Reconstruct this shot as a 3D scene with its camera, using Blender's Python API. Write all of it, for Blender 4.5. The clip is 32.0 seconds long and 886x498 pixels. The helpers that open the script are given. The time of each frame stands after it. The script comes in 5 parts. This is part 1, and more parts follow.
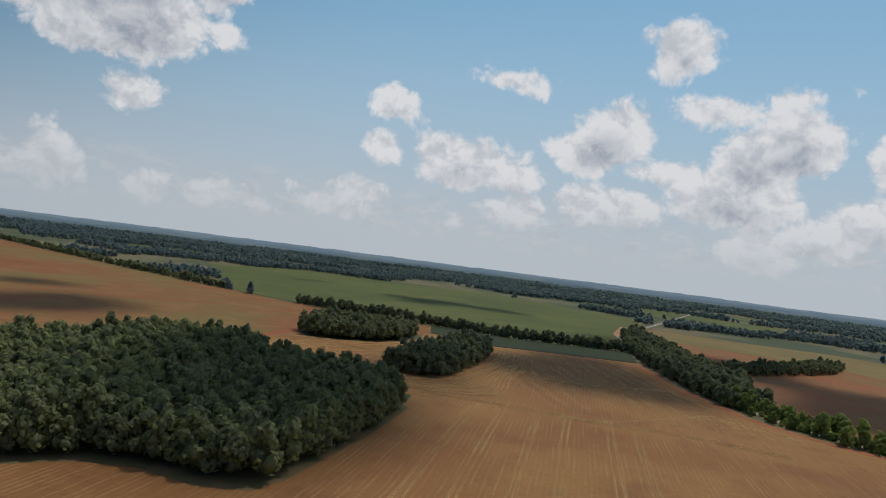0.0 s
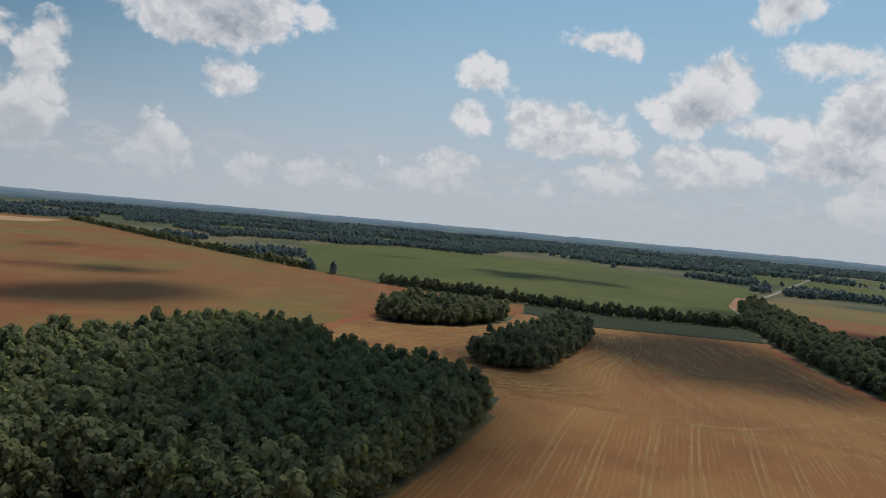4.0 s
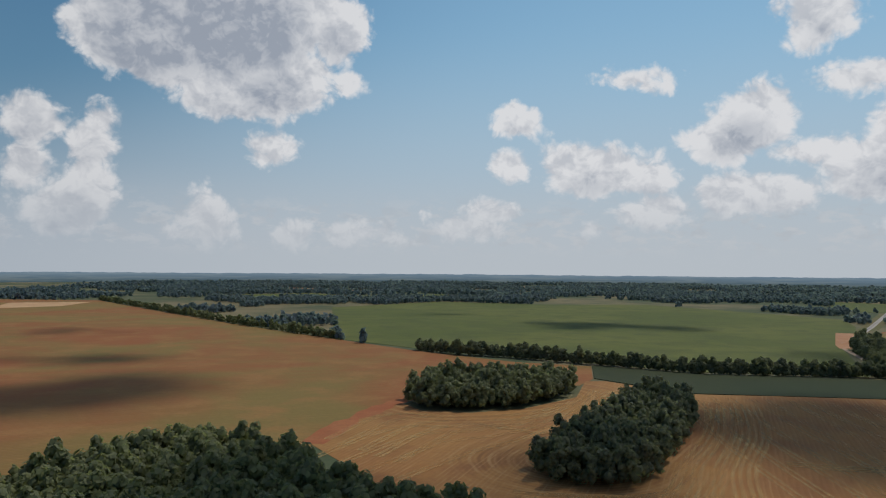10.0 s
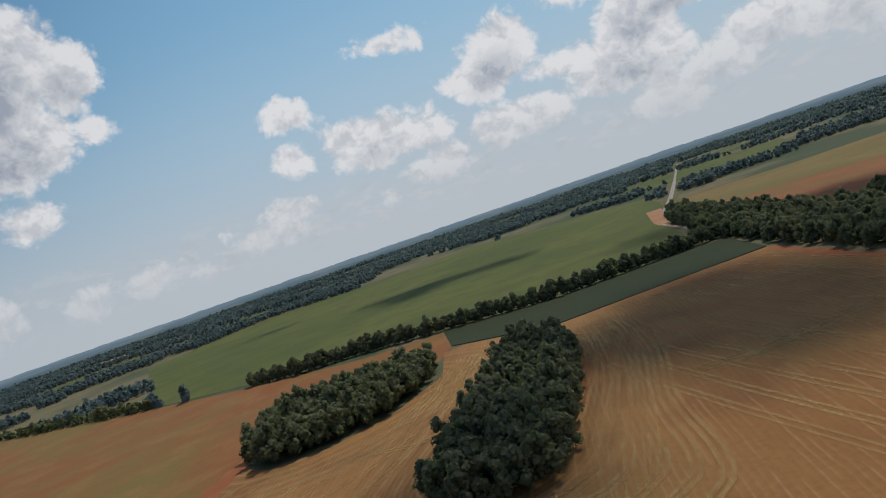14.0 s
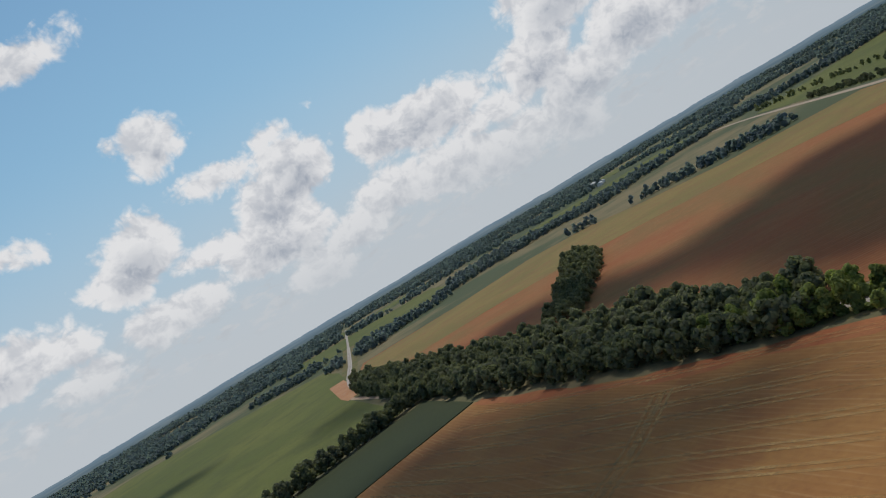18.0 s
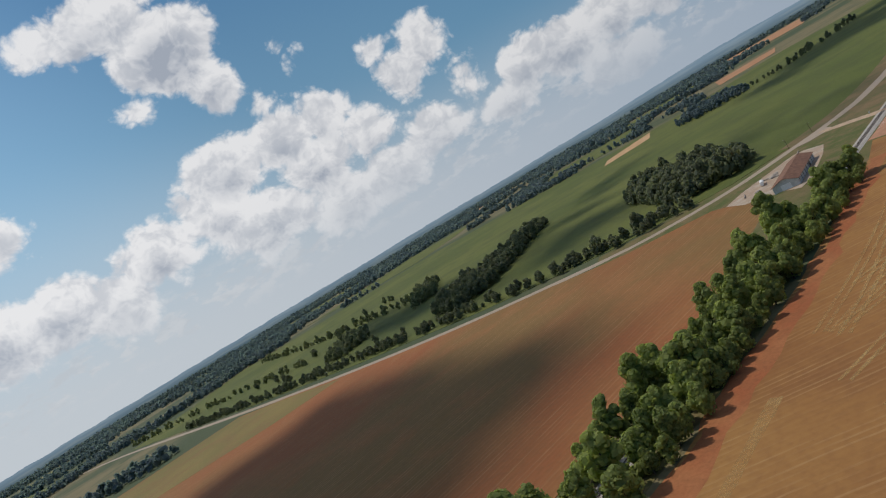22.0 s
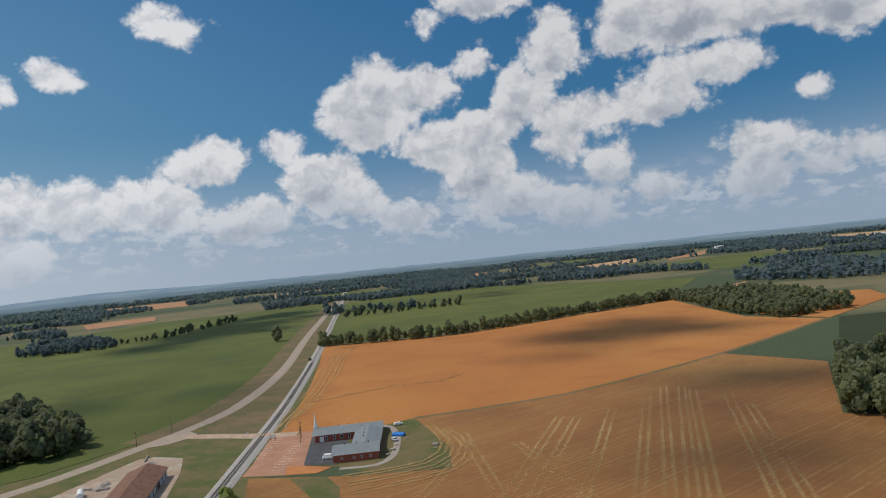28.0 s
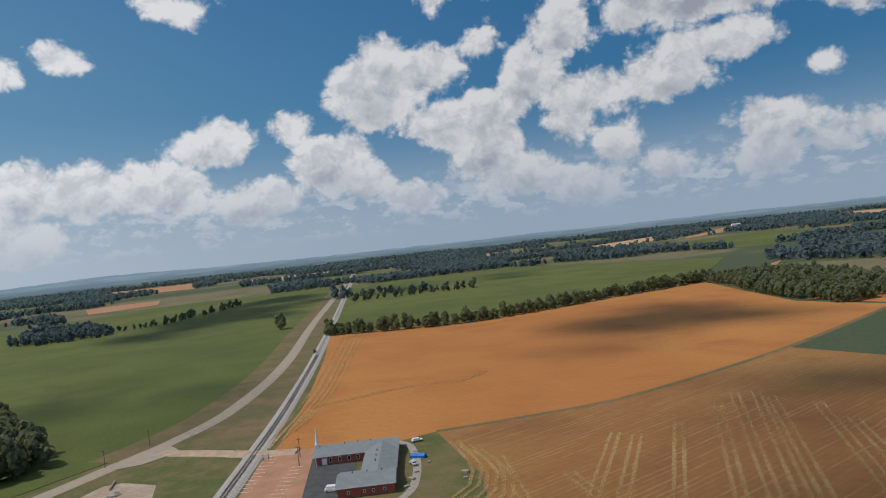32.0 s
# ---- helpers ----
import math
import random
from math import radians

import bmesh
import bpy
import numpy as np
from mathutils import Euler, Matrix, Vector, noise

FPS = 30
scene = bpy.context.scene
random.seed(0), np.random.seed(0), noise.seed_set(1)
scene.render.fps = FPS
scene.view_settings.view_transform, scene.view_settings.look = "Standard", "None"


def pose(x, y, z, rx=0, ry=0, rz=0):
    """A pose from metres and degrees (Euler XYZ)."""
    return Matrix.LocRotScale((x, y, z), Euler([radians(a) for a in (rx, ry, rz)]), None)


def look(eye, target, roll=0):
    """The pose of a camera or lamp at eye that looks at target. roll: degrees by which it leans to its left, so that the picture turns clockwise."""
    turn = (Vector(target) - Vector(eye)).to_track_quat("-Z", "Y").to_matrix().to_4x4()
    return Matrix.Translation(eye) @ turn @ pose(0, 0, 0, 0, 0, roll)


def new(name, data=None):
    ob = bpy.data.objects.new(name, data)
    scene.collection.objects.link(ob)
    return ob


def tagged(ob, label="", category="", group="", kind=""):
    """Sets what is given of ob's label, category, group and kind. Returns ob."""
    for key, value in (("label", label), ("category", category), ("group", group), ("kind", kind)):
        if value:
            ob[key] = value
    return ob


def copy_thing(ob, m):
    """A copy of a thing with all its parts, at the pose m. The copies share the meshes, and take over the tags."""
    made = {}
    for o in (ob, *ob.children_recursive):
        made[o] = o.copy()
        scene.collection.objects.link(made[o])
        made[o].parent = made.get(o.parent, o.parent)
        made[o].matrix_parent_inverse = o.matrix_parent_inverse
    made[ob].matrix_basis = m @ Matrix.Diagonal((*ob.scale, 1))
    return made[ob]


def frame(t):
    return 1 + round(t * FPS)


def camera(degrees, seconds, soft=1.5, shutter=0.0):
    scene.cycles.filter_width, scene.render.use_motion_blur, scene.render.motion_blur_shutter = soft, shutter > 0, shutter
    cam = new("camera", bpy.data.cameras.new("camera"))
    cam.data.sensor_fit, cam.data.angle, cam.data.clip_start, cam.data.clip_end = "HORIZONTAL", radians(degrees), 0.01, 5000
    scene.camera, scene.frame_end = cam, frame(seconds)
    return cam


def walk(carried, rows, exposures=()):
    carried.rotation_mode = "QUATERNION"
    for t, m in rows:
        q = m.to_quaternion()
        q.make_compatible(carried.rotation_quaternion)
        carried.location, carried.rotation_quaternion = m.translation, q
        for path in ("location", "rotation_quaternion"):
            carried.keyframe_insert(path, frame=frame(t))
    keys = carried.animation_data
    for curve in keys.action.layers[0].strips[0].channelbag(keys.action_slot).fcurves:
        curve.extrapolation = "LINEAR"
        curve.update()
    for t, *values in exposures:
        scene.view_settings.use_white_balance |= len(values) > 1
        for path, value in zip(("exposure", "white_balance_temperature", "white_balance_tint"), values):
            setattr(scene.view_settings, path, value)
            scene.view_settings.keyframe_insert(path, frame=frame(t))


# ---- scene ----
import itertools

# ---- camera: seconds, place, heading (clockwise from north), pitch, roll ----
cam = camera(64.19, 32.0, 1.1)
PATH = [
    (0, -154.3, 138.3, 90.5, -2.10, 0.78, 7.28),
    (0.5, -153.5, 149.8, 90.7, -1.09, 0.15, 2.73),
    (1, -152.9, 160.8, 91.1, -2.88, 0.42, 2.08),
    (1.5, -152.1, 171.3, 91.5, -3.04, 1.39, 2.71),
    (2, -152.1, 180.5, 92.1, -2.06, 1.85, 4.83),
    (2.5, -152.3, 188.3, 92.8, -6.25, 0.78, 6.35),
    (3, -152.6, 195.9, 93.5, -8.99, -0.93, 3.21),
    (3.5, -153.3, 204.5, 94.0, -9.16, -1.98, 5.97),
    (5.5, -160.3, 259.5, 90.2, -10.65, -2.56, 0.74),
    (6, -161.9, 268.2, 90.3, -12.34, -2.91, 6.77),
    (6.5, -163.7, 276.4, 90.6, -13.94, -2.82, 1.07),
    (7, -164.2, 284.8, 91.5, -16.22, -2.63, -1.71),
    (7.5, -166.0, 294.6, 92.4, -15.82, -1.46, -1.33),
    (8, -167.3, 305.2, 92.9, -17.17, -1.97, 1.08),
    (8.5, -168.6, 317.7, 93.1, -15.95, -0.31, -8.33),
    (9, -169.8, 331.4, 93.6, -14.68, 0.39, -10.26),
    (9.5, -171.6, 345.7, 94.4, -12.56, 1.25, -5.52),
    (10, -173.8, 359.0, 94.9, -13.31, 1.60, 0.46),
    (10.5, -176.3, 371.5, 94.9, -13.79, 1.22, -1.04),
    (11, -178.6, 383.9, 94.5, -13.27, 0.83, -8.97),
    (11.5, -181.2, 396.1, 93.9, -9.69, 0.66, -11.71),
    (12, -182.8, 407.6, 93.6, -9.43, 0.64, -14.50),
    (12.5, -183.7, 418.5, 93.5, -9.78, 2.00, -7.98),
    (13, -183.6, 429.4, 93.2, -8.68, -0.38, -15.44),
    (13.5, -182.3, 440.3, 92.8, -2.66, -1.65, -18.91),
    (15.5, -170.5, 479.1, 98.1, 7.38, -1.40, -19.51),
    (16, -168.1, 495.2, 98.4, 14.17, -2.18, -25.06),
    (16.5, -165.1, 510.7, 98.5, 20.58, -1.39, -24.29),
    (17, -161.5, 524.3, 98.1, 24.48, -0.07, -25.12),
    (17.5, -157.0, 536.0, 97.3, 27.52, -0.03, -24.52),
    (18, -150.6, 546.2, 96.5, 30.71, -0.22, -30.61),
    (18.5, -141.5, 555.4, 95.8, 32.86, 0.57, -32.18),
    (19, -130.4, 565.0, 95.0, 39.51, -0.77, -33.12),
    (19.5, -119.2, 576.5, 93.8, 49.23, -1.42, -38.14),
    (20, -108.8, 587.6, 92.8, 57.29, -2.57, -37.88),
    (20.5, -99.6, 596.8, 91.8, 64.51, -1.51, -35.67),
    (21, -88.6, 603.8, 90.7, 70.25, -2.23, -35.60),
    (21.5, -74.5, 608.1, 89.3, 76.98, -1.59, -38.23),
    (22, -58.0, 611.1, 87.9, 84.02, -2.66, -30.96),
    (22.5, -40.2, 613.2, 86.3, 90.07, -4.44, -33.51),
    (23, -22.3, 612.2, 84.3, 94.54, -4.72, -27.99),
    (23.5, -3.7, 608.3, 81.9, 101.47, -3.37, -28.60),
    (24, 14.1, 602.2, 79.9, 106.64, -4.92, -29.85),
    (24.5, 29.3, 595.2, 78.3, 110.11, -4.13, -27.33),
    (25, 41.6, 589.4, 77.4, 117.48, -4.62, -32.23),
    (25.5, 50.9, 585.2, 77.4, 123.10, -2.67, -28.79),
    (26, 57.4, 581.7, 78.1, 128.43, -2.13, -20.49),
    (26.5, 64.0, 577.7, 79.1, 129.97, -2.23, -18.86),
    (28.5, 98.3, 554.3, 78.4, 136.38, 1.50, -3.68),
    (29, 104.7, 549.5, 78.4, 136.28, 2.26, -7.38),
    (29.5, 110.2, 544.2, 78.6, 135.34, 2.93, -3.97),
    (30, 116.3, 539.6, 79.0, 136.75, 2.58, -4.29),
    (30.5, 122.3, 534.8, 79.3, 136.89, 2.24, -1.62),
    (31, 127.6, 529.8, 79.5, 134.80, 1.72, -2.14),
    (31.5, 133.1, 525.3, 79.7, 135.13, -0.34, -0.06),
    (32, 138.7, 521.0, 79.9, 134.76, -0.72, -6.22),
]


def aimed(x, y, z, heading, pitch, roll):
    h, p = radians(heading), radians(pitch)
    eye = Vector((x, y, z))
    return look(eye, eye + Vector((math.sin(h) * math.cos(p), math.cos(h) * math.cos(p), math.sin(p))), roll)


walk(cam, [(t, aimed(*row)) for t, *row in PATH], [(0, -0.42, 6320, 10), (13, -0.4, 6320, 10), (17, -0.32, 6400, 10), (20, -0.29, 6420, 10), (22, -0.2, 6400, 10), (24, -0.16, 6270, 10), (26, -0.13, 6200, 10), (29, -0.04, 6370, 10), (32, -0.08, 6320, 10)])

# ---- sky, clouds and sun ----
SUN_HEADING, SUN_HEIGHT = 42.0, 58.0
# clouds: heading, height over the horizon, half width and half height, in degrees
CLOUDS_NORTH = [
    (-39.9, 9.2, 1.7, 1.6), (-43.6, 10.3, 2.3, 1.7), (-44, 6.8, 1.5, 1.7), (-41.7, 4, 2.9, 1.7), (-40, 4.9, 1.1, 1.2),
    (-31.8, 3.5, 1.5, 1.9), (-32.9, 2.5, 1, 0.6), (-27.4, 8.7, 1.9, 0.7), (-25.5, 2.6, 1.5, 1.1), (-7.3, 12, 1.5, 0.9),
    (-7.7, 8.1, 1.4, 0.9), (-1.3, 7.7, 3.5, 2), (2, 7.1, 2.6, 1.2), (1.4, 14.8, 2.6, 0.8), (-19.8, 2.7, 2.2, 0.8),
    (-17.3, 2.4, 1.4, 0.5),
]
CLOUDS_NORTH_HIGH = [
    (-12.3, 3.3, 1.8, 1.1), (-10.4, 2.8, 1.4, 0.6), (-8.6, 4.5, 2.7, 0.8), (-9.1, 3.1, 1.1, 0.6), (-1.5, 3.3, 1.2, 0.6),
    (3.2, 4.4, 3, 1.2), (-15.2, 4.6, 0.7, 0.4), (-31.1, 19.5, 9.8, 5.4), (-36.6, 17.4, 5.4, 4.1), (-26.6, 14.7, 4.2, 3.1),
    (-22.1, 18.5, 2.8, 2.6), (-30.6, 13.3, 3.6, 1.8), (-20.9, 14.5, 1, 0.7), (-27.2, 9.4, 1.9, 0.8), (-39.2, 10.5, 1.4, 1.3),
    (-39.9, 5.6, 1.5, 1.9),
]
CLOUDS_NORTH_EAST = [
    (15.1, 18.1, 2.7, 1.8), (14.2, 17.1, 1.7, 1.4), (10.3, 11.5, 3.1, 2.5), (8.7, 10, 2.5, 1.7), (18.1, 13.5, 2.9, 0.9),
    (23.6, 14.6, 2.1, 0.9), (24.1, 11.5, 3.4, 2.6), (20.9, 9.9, 2.7, 2.4), (34.9, 9.8, 5.6, 2.2), (31.1, 10.3, 3.2, 2),
    (39.6, 7.3, 2.8, 1.1), (19.6, 7.1, 5.4, 2.7), (25.4, 4.5, 2.7, 1.8), (14, 8.5, 2.6, 1), (11.9, 5.8, 3.8, 1.4),
    (8.1, 5.6, 2, 1.1), (44.7, 9, 3.3, 2.6), (45.3, 4, 2.5, 2.4), (34.7, 5.2, 4.1, 1.5), (40.1, 4.1, 4.4, 1.7),
    (8.2, 26.6, 4.4, 1.2), (30, 5.9, 4.1, 1.8), (21.9, 3.6, 3.6, 1.6),
]
CLOUDS_EAST = [
    (50.3, 23.1, 4.2, 2.4), (50.5, 19.6, 4.4, 2.5), (54.6, 17.9, 2.2, 1.6), (53.1, 14.2, 4.9, 2.7), (48.3, 12.3, 4.6, 2.7),
    (52.4, 7.6, 4.1, 3.1), (57.5, 7.6, 3.6, 2.2), (60.6, 6.4, 2.7, 2.2), (57.7, 19.5, 1.4, 0.7), (47.8, 6, 4, 2.2),
    (73.2, 20.9, 4.5, 3.2), (69.1, 24.6, 5.4, 1.9), (75.1, 17.8, 2.2, 2.4), (69.4, 18, 1.5, 1.1), (81, 16.8, 0.6, 0.7),
    (77.7, 14.4, 0.8, 0.7), (81.1, 11.2, 2.2, 1.8), (77.5, 11.2, 3.1, 2.1), (72.5, 11.4, 3.4, 2.3), (78.8, 8.4, 3.2, 2.4),
    (70, 8.8, 3, 2.3), (73.5, 6.3, 4.4, 2.4), (64.9, 8.2, 3.6, 2.1), (79.7, 4.7, 3.6, 1.9), (64.2, 9.7, 0.8, 0.6),
]
CLOUDS_EAST_SOUTH = [
    (90.8, 12.3, 1.9, 1.8), (88.7, 11.1, 2.2, 1.9), (87.5, 13.8, 1.3, 1), (83.7, 8.6, 2.3, 1.8), (92.6, 7.5, 1.6, 1.8),
    (89, 6, 2.7, 1.8), (84, 4.8, 3.6, 2), (97.2, 6.6, 2.4, 1.8), (94.8, 5.1, 2.6, 1.5), (100.7, 6.4, 3.6, 2.3),
    (104.5, 6.3, 3.2, 2.1), (108.5, 6, 3.6, 2.1), (111.6, 5.9, 2.7, 1.8), (100.8, 14.9, 1.6, 1.7), (103.7, 14.3, 1.3, 1),
    (108.3, 15.4, 1.6, 0.9), (99.5, 19.8, 1.3, 0.9), (104.1, 2.9, 3.2, 1.8),
]
CLOUDS_SOUTH_EAST = [
    (117.9, 9.1, 3.1, 1.9), (114.5, 6, 3.2, 1.6), (120.2, 4.6, 3.6, 1.7), (123.5, 10.2, 1.4, 1.2), (130.8, 12.3, 4.1, 2.7),
    (131.5, 14.7, 2.2, 1.4), (135.1, 13.6, 2.8, 1.9), (139.4, 15.3, 1.4, 1.1), (126.8, 6.7, 3.3, 2.3), (129.4, 5.4, 1.7, 1.5),
    (136.1, 9.1, 3.9, 1.9), (139.6, 6.8, 3, 2.3), (114.5, 19.6, 1.2, 0.5), (116.6, 18.8, 1.5, 0.7), (135.9, 18.6, 1, 1.2),
    (133, 3.6, 2.3, 1),
]
CLOUDS_SOUTH = [
    (140.4, 10.1, 2.8, 1.6), (143.3, 12.1, 2.7, 1.9), (146.5, 17.4, 2, 1.4), (145.9, 15.3, 2.6, 2.4), (147.2, 10.1, 3.5, 1.9),
    (146.2, 8.2, 2.5, 2.1), (152.2, 16.8, 3.4, 2.3), (156.4, 16.4, 5.3, 2.7), (162.4, 15.8, 6.4, 2), (167.1, 15, 3.1, 2.1),
    (157.7, 12.4, 4.4, 1.7), (154.2, 10.4, 3.4, 1.5), (142.2, 4.5, 3.6, 1.9), (149.1, 6.1, 2.1, 1.5), (146.6, 3.2, 3.6, 1.7),
    (153.2, 3.7, 2.9, 1.3), (157.2, 6.6, 1, 1), (160.8, 6.1, 2.6, 1.6), (160.2, 3.9, 3.3, 1.4), (166.9, 4.9, 2.7, 1.3),
    (164.3, 4, 1.8, 1.2), (140.7, 20.1, 3.9, 1.4), (164.1, 9.6, 0.7, 0.4),
]


class Nodes:
    """Short hand for wiring a node tree."""

    def __init__(self, tree, keep=False):
        self.tree = tree
        if not keep:
            tree.nodes.clear()

    def put(self, target, value):
        if isinstance(value, bpy.types.NodeSocket):
            self.tree.links.new(value, target)
        elif value is not None:
            target.default_value = value

    def make(self, kind, ins=(), out=0, **settings):
        node = self.tree.nodes.new(kind)
        for key, value in settings.items():
            setattr(node, key, value)
        for key, value in dict(ins).items():
            self.put(node.inputs[key], value)
        return node.outputs[out] if len(node.outputs) else node

    def math(self, operation, a, b=None, c=None, clamp=False):
        return self.make("ShaderNodeMath", [(n, v) for n, v in enumerate((a, b, c)) if v is not None], operation=operation, use_clamp=clamp)

    def vec(self, operation, a, b=None, c=None, out=0):
        return self.make("ShaderNodeVectorMath", [(n, v) for n, v in enumerate((a, b, c)) if v is not None], out, operation=operation)

    def span(self, value, a, b, lo=0.0, hi=1.0, smooth=True):
        return self.make("ShaderNodeMapRange", [(0, value), (1, a), (2, b), (3, lo), (4, hi)], interpolation_type="SMOOTHSTEP" if smooth else "LINEAR")

    def mix(self, factor, a, b, blend="MIX"):
        return self.make("ShaderNodeMix", [(0, factor), (6, a), (7, b)], 2, data_type="RGBA", blend_type=blend)

    def noise(self, place, scale, detail=4.0, rough=0.55, warp=0.0):
        return self.make("ShaderNodeTexNoise", [("Vector", place), ("Scale", scale), ("Detail", detail), ("Roughness", rough), ("Distortion", warp)])


def build_sky():
    world = bpy.data.worlds.new("sky")
    world.use_nodes = True
    scene.world = world
    n = Nodes(world.node_tree)
    way = n.make("ShaderNodeTexCoord", out="Generated")
    sky = n.make("ShaderNodeTexSky", sky_type="NISHITA", sun_disc=False, sun_elevation=radians(SUN_HEIGHT), sun_rotation=radians(SUN_HEADING),
                 air_density=1.0, dust_density=1.6, ozone_density=1.6, altitude=150.0)
    parts = n.make("ShaderNodeSeparateXYZ", [(0, way)]).node
    heading = n.math("MULTIPLY", n.math("ARCTAN2", parts.outputs[0], parts.outputs[1]), 57.29578)
    height = n.math("MULTIPLY", n.math("ARCSINE", parts.outputs[2]), 57.29578)
    # billows push the outlines of the clouds about
    def billows(where):
        cells = n.make("ShaderNodeTexVoronoi", [("Vector", n.vec("MULTIPLY", where, (1.0, 1.0, 1.15))), ("Scale", 15.0), ("Detail", 3.5), ("Roughness", 0.62), ("Lacunarity", 2.2)], normalize=True)
        return n.math("SUBTRACT", 0.92, cells)

    swirl = n.make("ShaderNodeTexNoise", [("Vector", way), ("Scale", 22.0), ("Detail", 3.0)], out="Color")
    bent = n.vec("ADD", way, n.vec("MULTIPLY", n.vec("SUBTRACT", swirl, (0.5, 0.5, 0.5)), (0.035, 0.035, 0.035)))
    puff = billows(bent)
    wide = n.noise(way, 9.0, 4.0, 0.55)
    fine = n.noise(way, 70.0, 4.0, 0.65)
    place = n.make("ShaderNodeCombineXYZ", [(0, heading), (1, height)])

    def thickness(where):
        """How deep a direction lies inside the nearest cloud, in degrees."""
        deep = None
        for group in (CLOUDS_NORTH, CLOUDS_NORTH_HIGH, CLOUDS_NORTH_EAST, CLOUDS_EAST, CLOUDS_EAST_SOUTH, CLOUDS_SOUTH_EAST, CLOUDS_SOUTH):
            for azimuth, up, wide_by, high_by in group:
                off = n.vec("MULTIPLY_ADD", where, (1 / wide_by, 1 / high_by, 0), (-azimuth / wide_by, -up / high_by, 0))
                reach = min(wide_by, high_by * 1.3)
                deep_here = n.math("MULTIPLY_ADD", n.vec("LENGTH", off, out=1), -reach, reach)
                deep = deep_here if deep is None else n.math("SMOOTH_MAX", deep, deep_here, 0.5)
        return deep

    core = thickness(place)
    ragged = n.math("ADD", n.math("MULTIPLY", n.math("SUBTRACT", puff, 0.575), 5.2), n.math("MULTIPLY", n.math("SUBTRACT", wide, 0.5), 3.6))
    ragged = n.math("ADD", ragged, n.math("MULTIPLY", n.math("SUBTRACT", fine, 0.5), 0.9))
    depth = n.math("ADD", core, ragged)
    cover = n.math("MULTIPLY", n.span(depth, -0.25, 0.75), 0.97)
    # the same cloud a little higher: where that is deep cloud too, the light from above is lost
    over = n.math("ADD", thickness(n.vec("ADD", place, (0.3, 1.1, 0))), n.math("MULTIPLY", ragged, 0.75))
    # small low clouds far off, that thicken towards the horizon
    flat = n.vec("MULTIPLY", way, (1.0, 1.0, 2.2))
    low = n.noise(flat, 30.0, 6.0, 0.6)
    band = n.math("MULTIPLY", n.span(height, 0.6, 2.2), n.span(height, 6.5, 2.6))
    lowcover = n.math("MULTIPLY", n.span(low, 0.47, 0.60), n.math("MULTIPLY", band, 0.75))
    lumps = n.span(n.math("SUBTRACT", puff, billows(n.vec("ADD", bent, (0.005, 0.005, 0.015)))), -0.15, 0.13)
    dim = n.math("MULTIPLY", n.span(over, 0.0, 4.2), n.span(n.noise(way, 12.0, 4.0, 0.6), 0.25, 0.7, 0.75, 1.1, False))
    shade = n.math("SUBTRACT", n.math("ADD", n.math("MULTIPLY", lumps, 0.7), 0.5), n.math("MULTIPLY", dim, 0.82), clamp=True)
    cloud = n.mix(shade, (5.3, 5.8, 6.7, 1), (11.6, 11.5, 11.5, 1))
    clear = n.mix(0.82, sky, n.mix(n.span(height, 0.0, 40.0), (3.2, 6.2, 8.4, 1), (0.42, 2.5, 5.9, 1)))
    sunward = n.vec("DOT_PRODUCT", way, (math.sin(radians(18)), math.cos(radians(18)), 0.0), out=1)
    bright = n.math("ADD", n.span(sunward, -0.6, 0.5, 0.56, 0.9, False), n.span(sunward, 0.45, 1.0, 0.0, 0.7))
    clear = n.vec("MULTIPLY", clear, n.mix(n.span(sunward, -0.8, 0.6), (0.46, 0.82, 1.1, 1), (1, 1, 1, 1)))
    clear = n.vec("SCALE", clear)
    n.put(clear.node.inputs[3], bright)
    clear = n.mix(n.span(sunward, 0.45, 1.0, 0.0, 0.38), clear, (6.4, 9.4, 10.8, 1))
    haze = n.span(height, n.span(sunward, 0.2, 0.9, 12.0, 21.0), -1.0, 0.0, 0.88)
    clear = n.mix(haze, clear, n.mix(n.span(sunward, -0.6, 1.0), (4.2, 5.5, 7.0, 1), (8.5, 9.1, 9.7, 1)))
    shown = n.mix(lowcover, clear, n.mix(n.span(n.noise(n.vec("ADD", flat, (0, 0, 0.02)), 24.0, 5.0, 0.55), 0.45, 0.62), (10.4, 10.4, 10.5, 1), (7.6, 8.0, 8.5, 1)))
    lit = n.vec("SCALE", cloud)
    n.put(lit.node.inputs[3], n.span(sunward, -0.6, 0.8, 0.8, 1.12, False))
    shown = n.mix(cover, shown, lit)
    # broken cloud overhead, out of view, added to brighten and warm shaded ground
    roof = n.math("MULTIPLY", n.span(height, 33.0, 42.0), n.span(n.noise(way, 5.0, 5.0, 0.6), 0.44, 0.6))
    shown = n.mix(roof, shown, (9.4, 9.3, 9.2, 1))
    shown = n.mix(n.span(height, 8.5, -0.5, 0.0, 0.86), shown, n.mix(n.span(sunward, -0.6, 1.0), (4.3, 5.3, 6.6, 1), (8.6, 9.2, 9.7, 1)))
    back = n.make("ShaderNodeBackground", [("Color", shown), ("Strength", 0.072)])
    n.make("ShaderNodeOutputWorld", [("Surface", back)])


build_sky()
sun = new("sun", bpy.data.lights.new("sun", "SUN"))
sun.data.energy, sun.data.angle, sun.data.color = 2.7, radians(1.6), (1.0, 0.93, 0.82)
sun.matrix_world = aimed(0, 0, 2000, SUN_HEADING + 180, -SUN_HEIGHT, 0)

# ---- materials ----


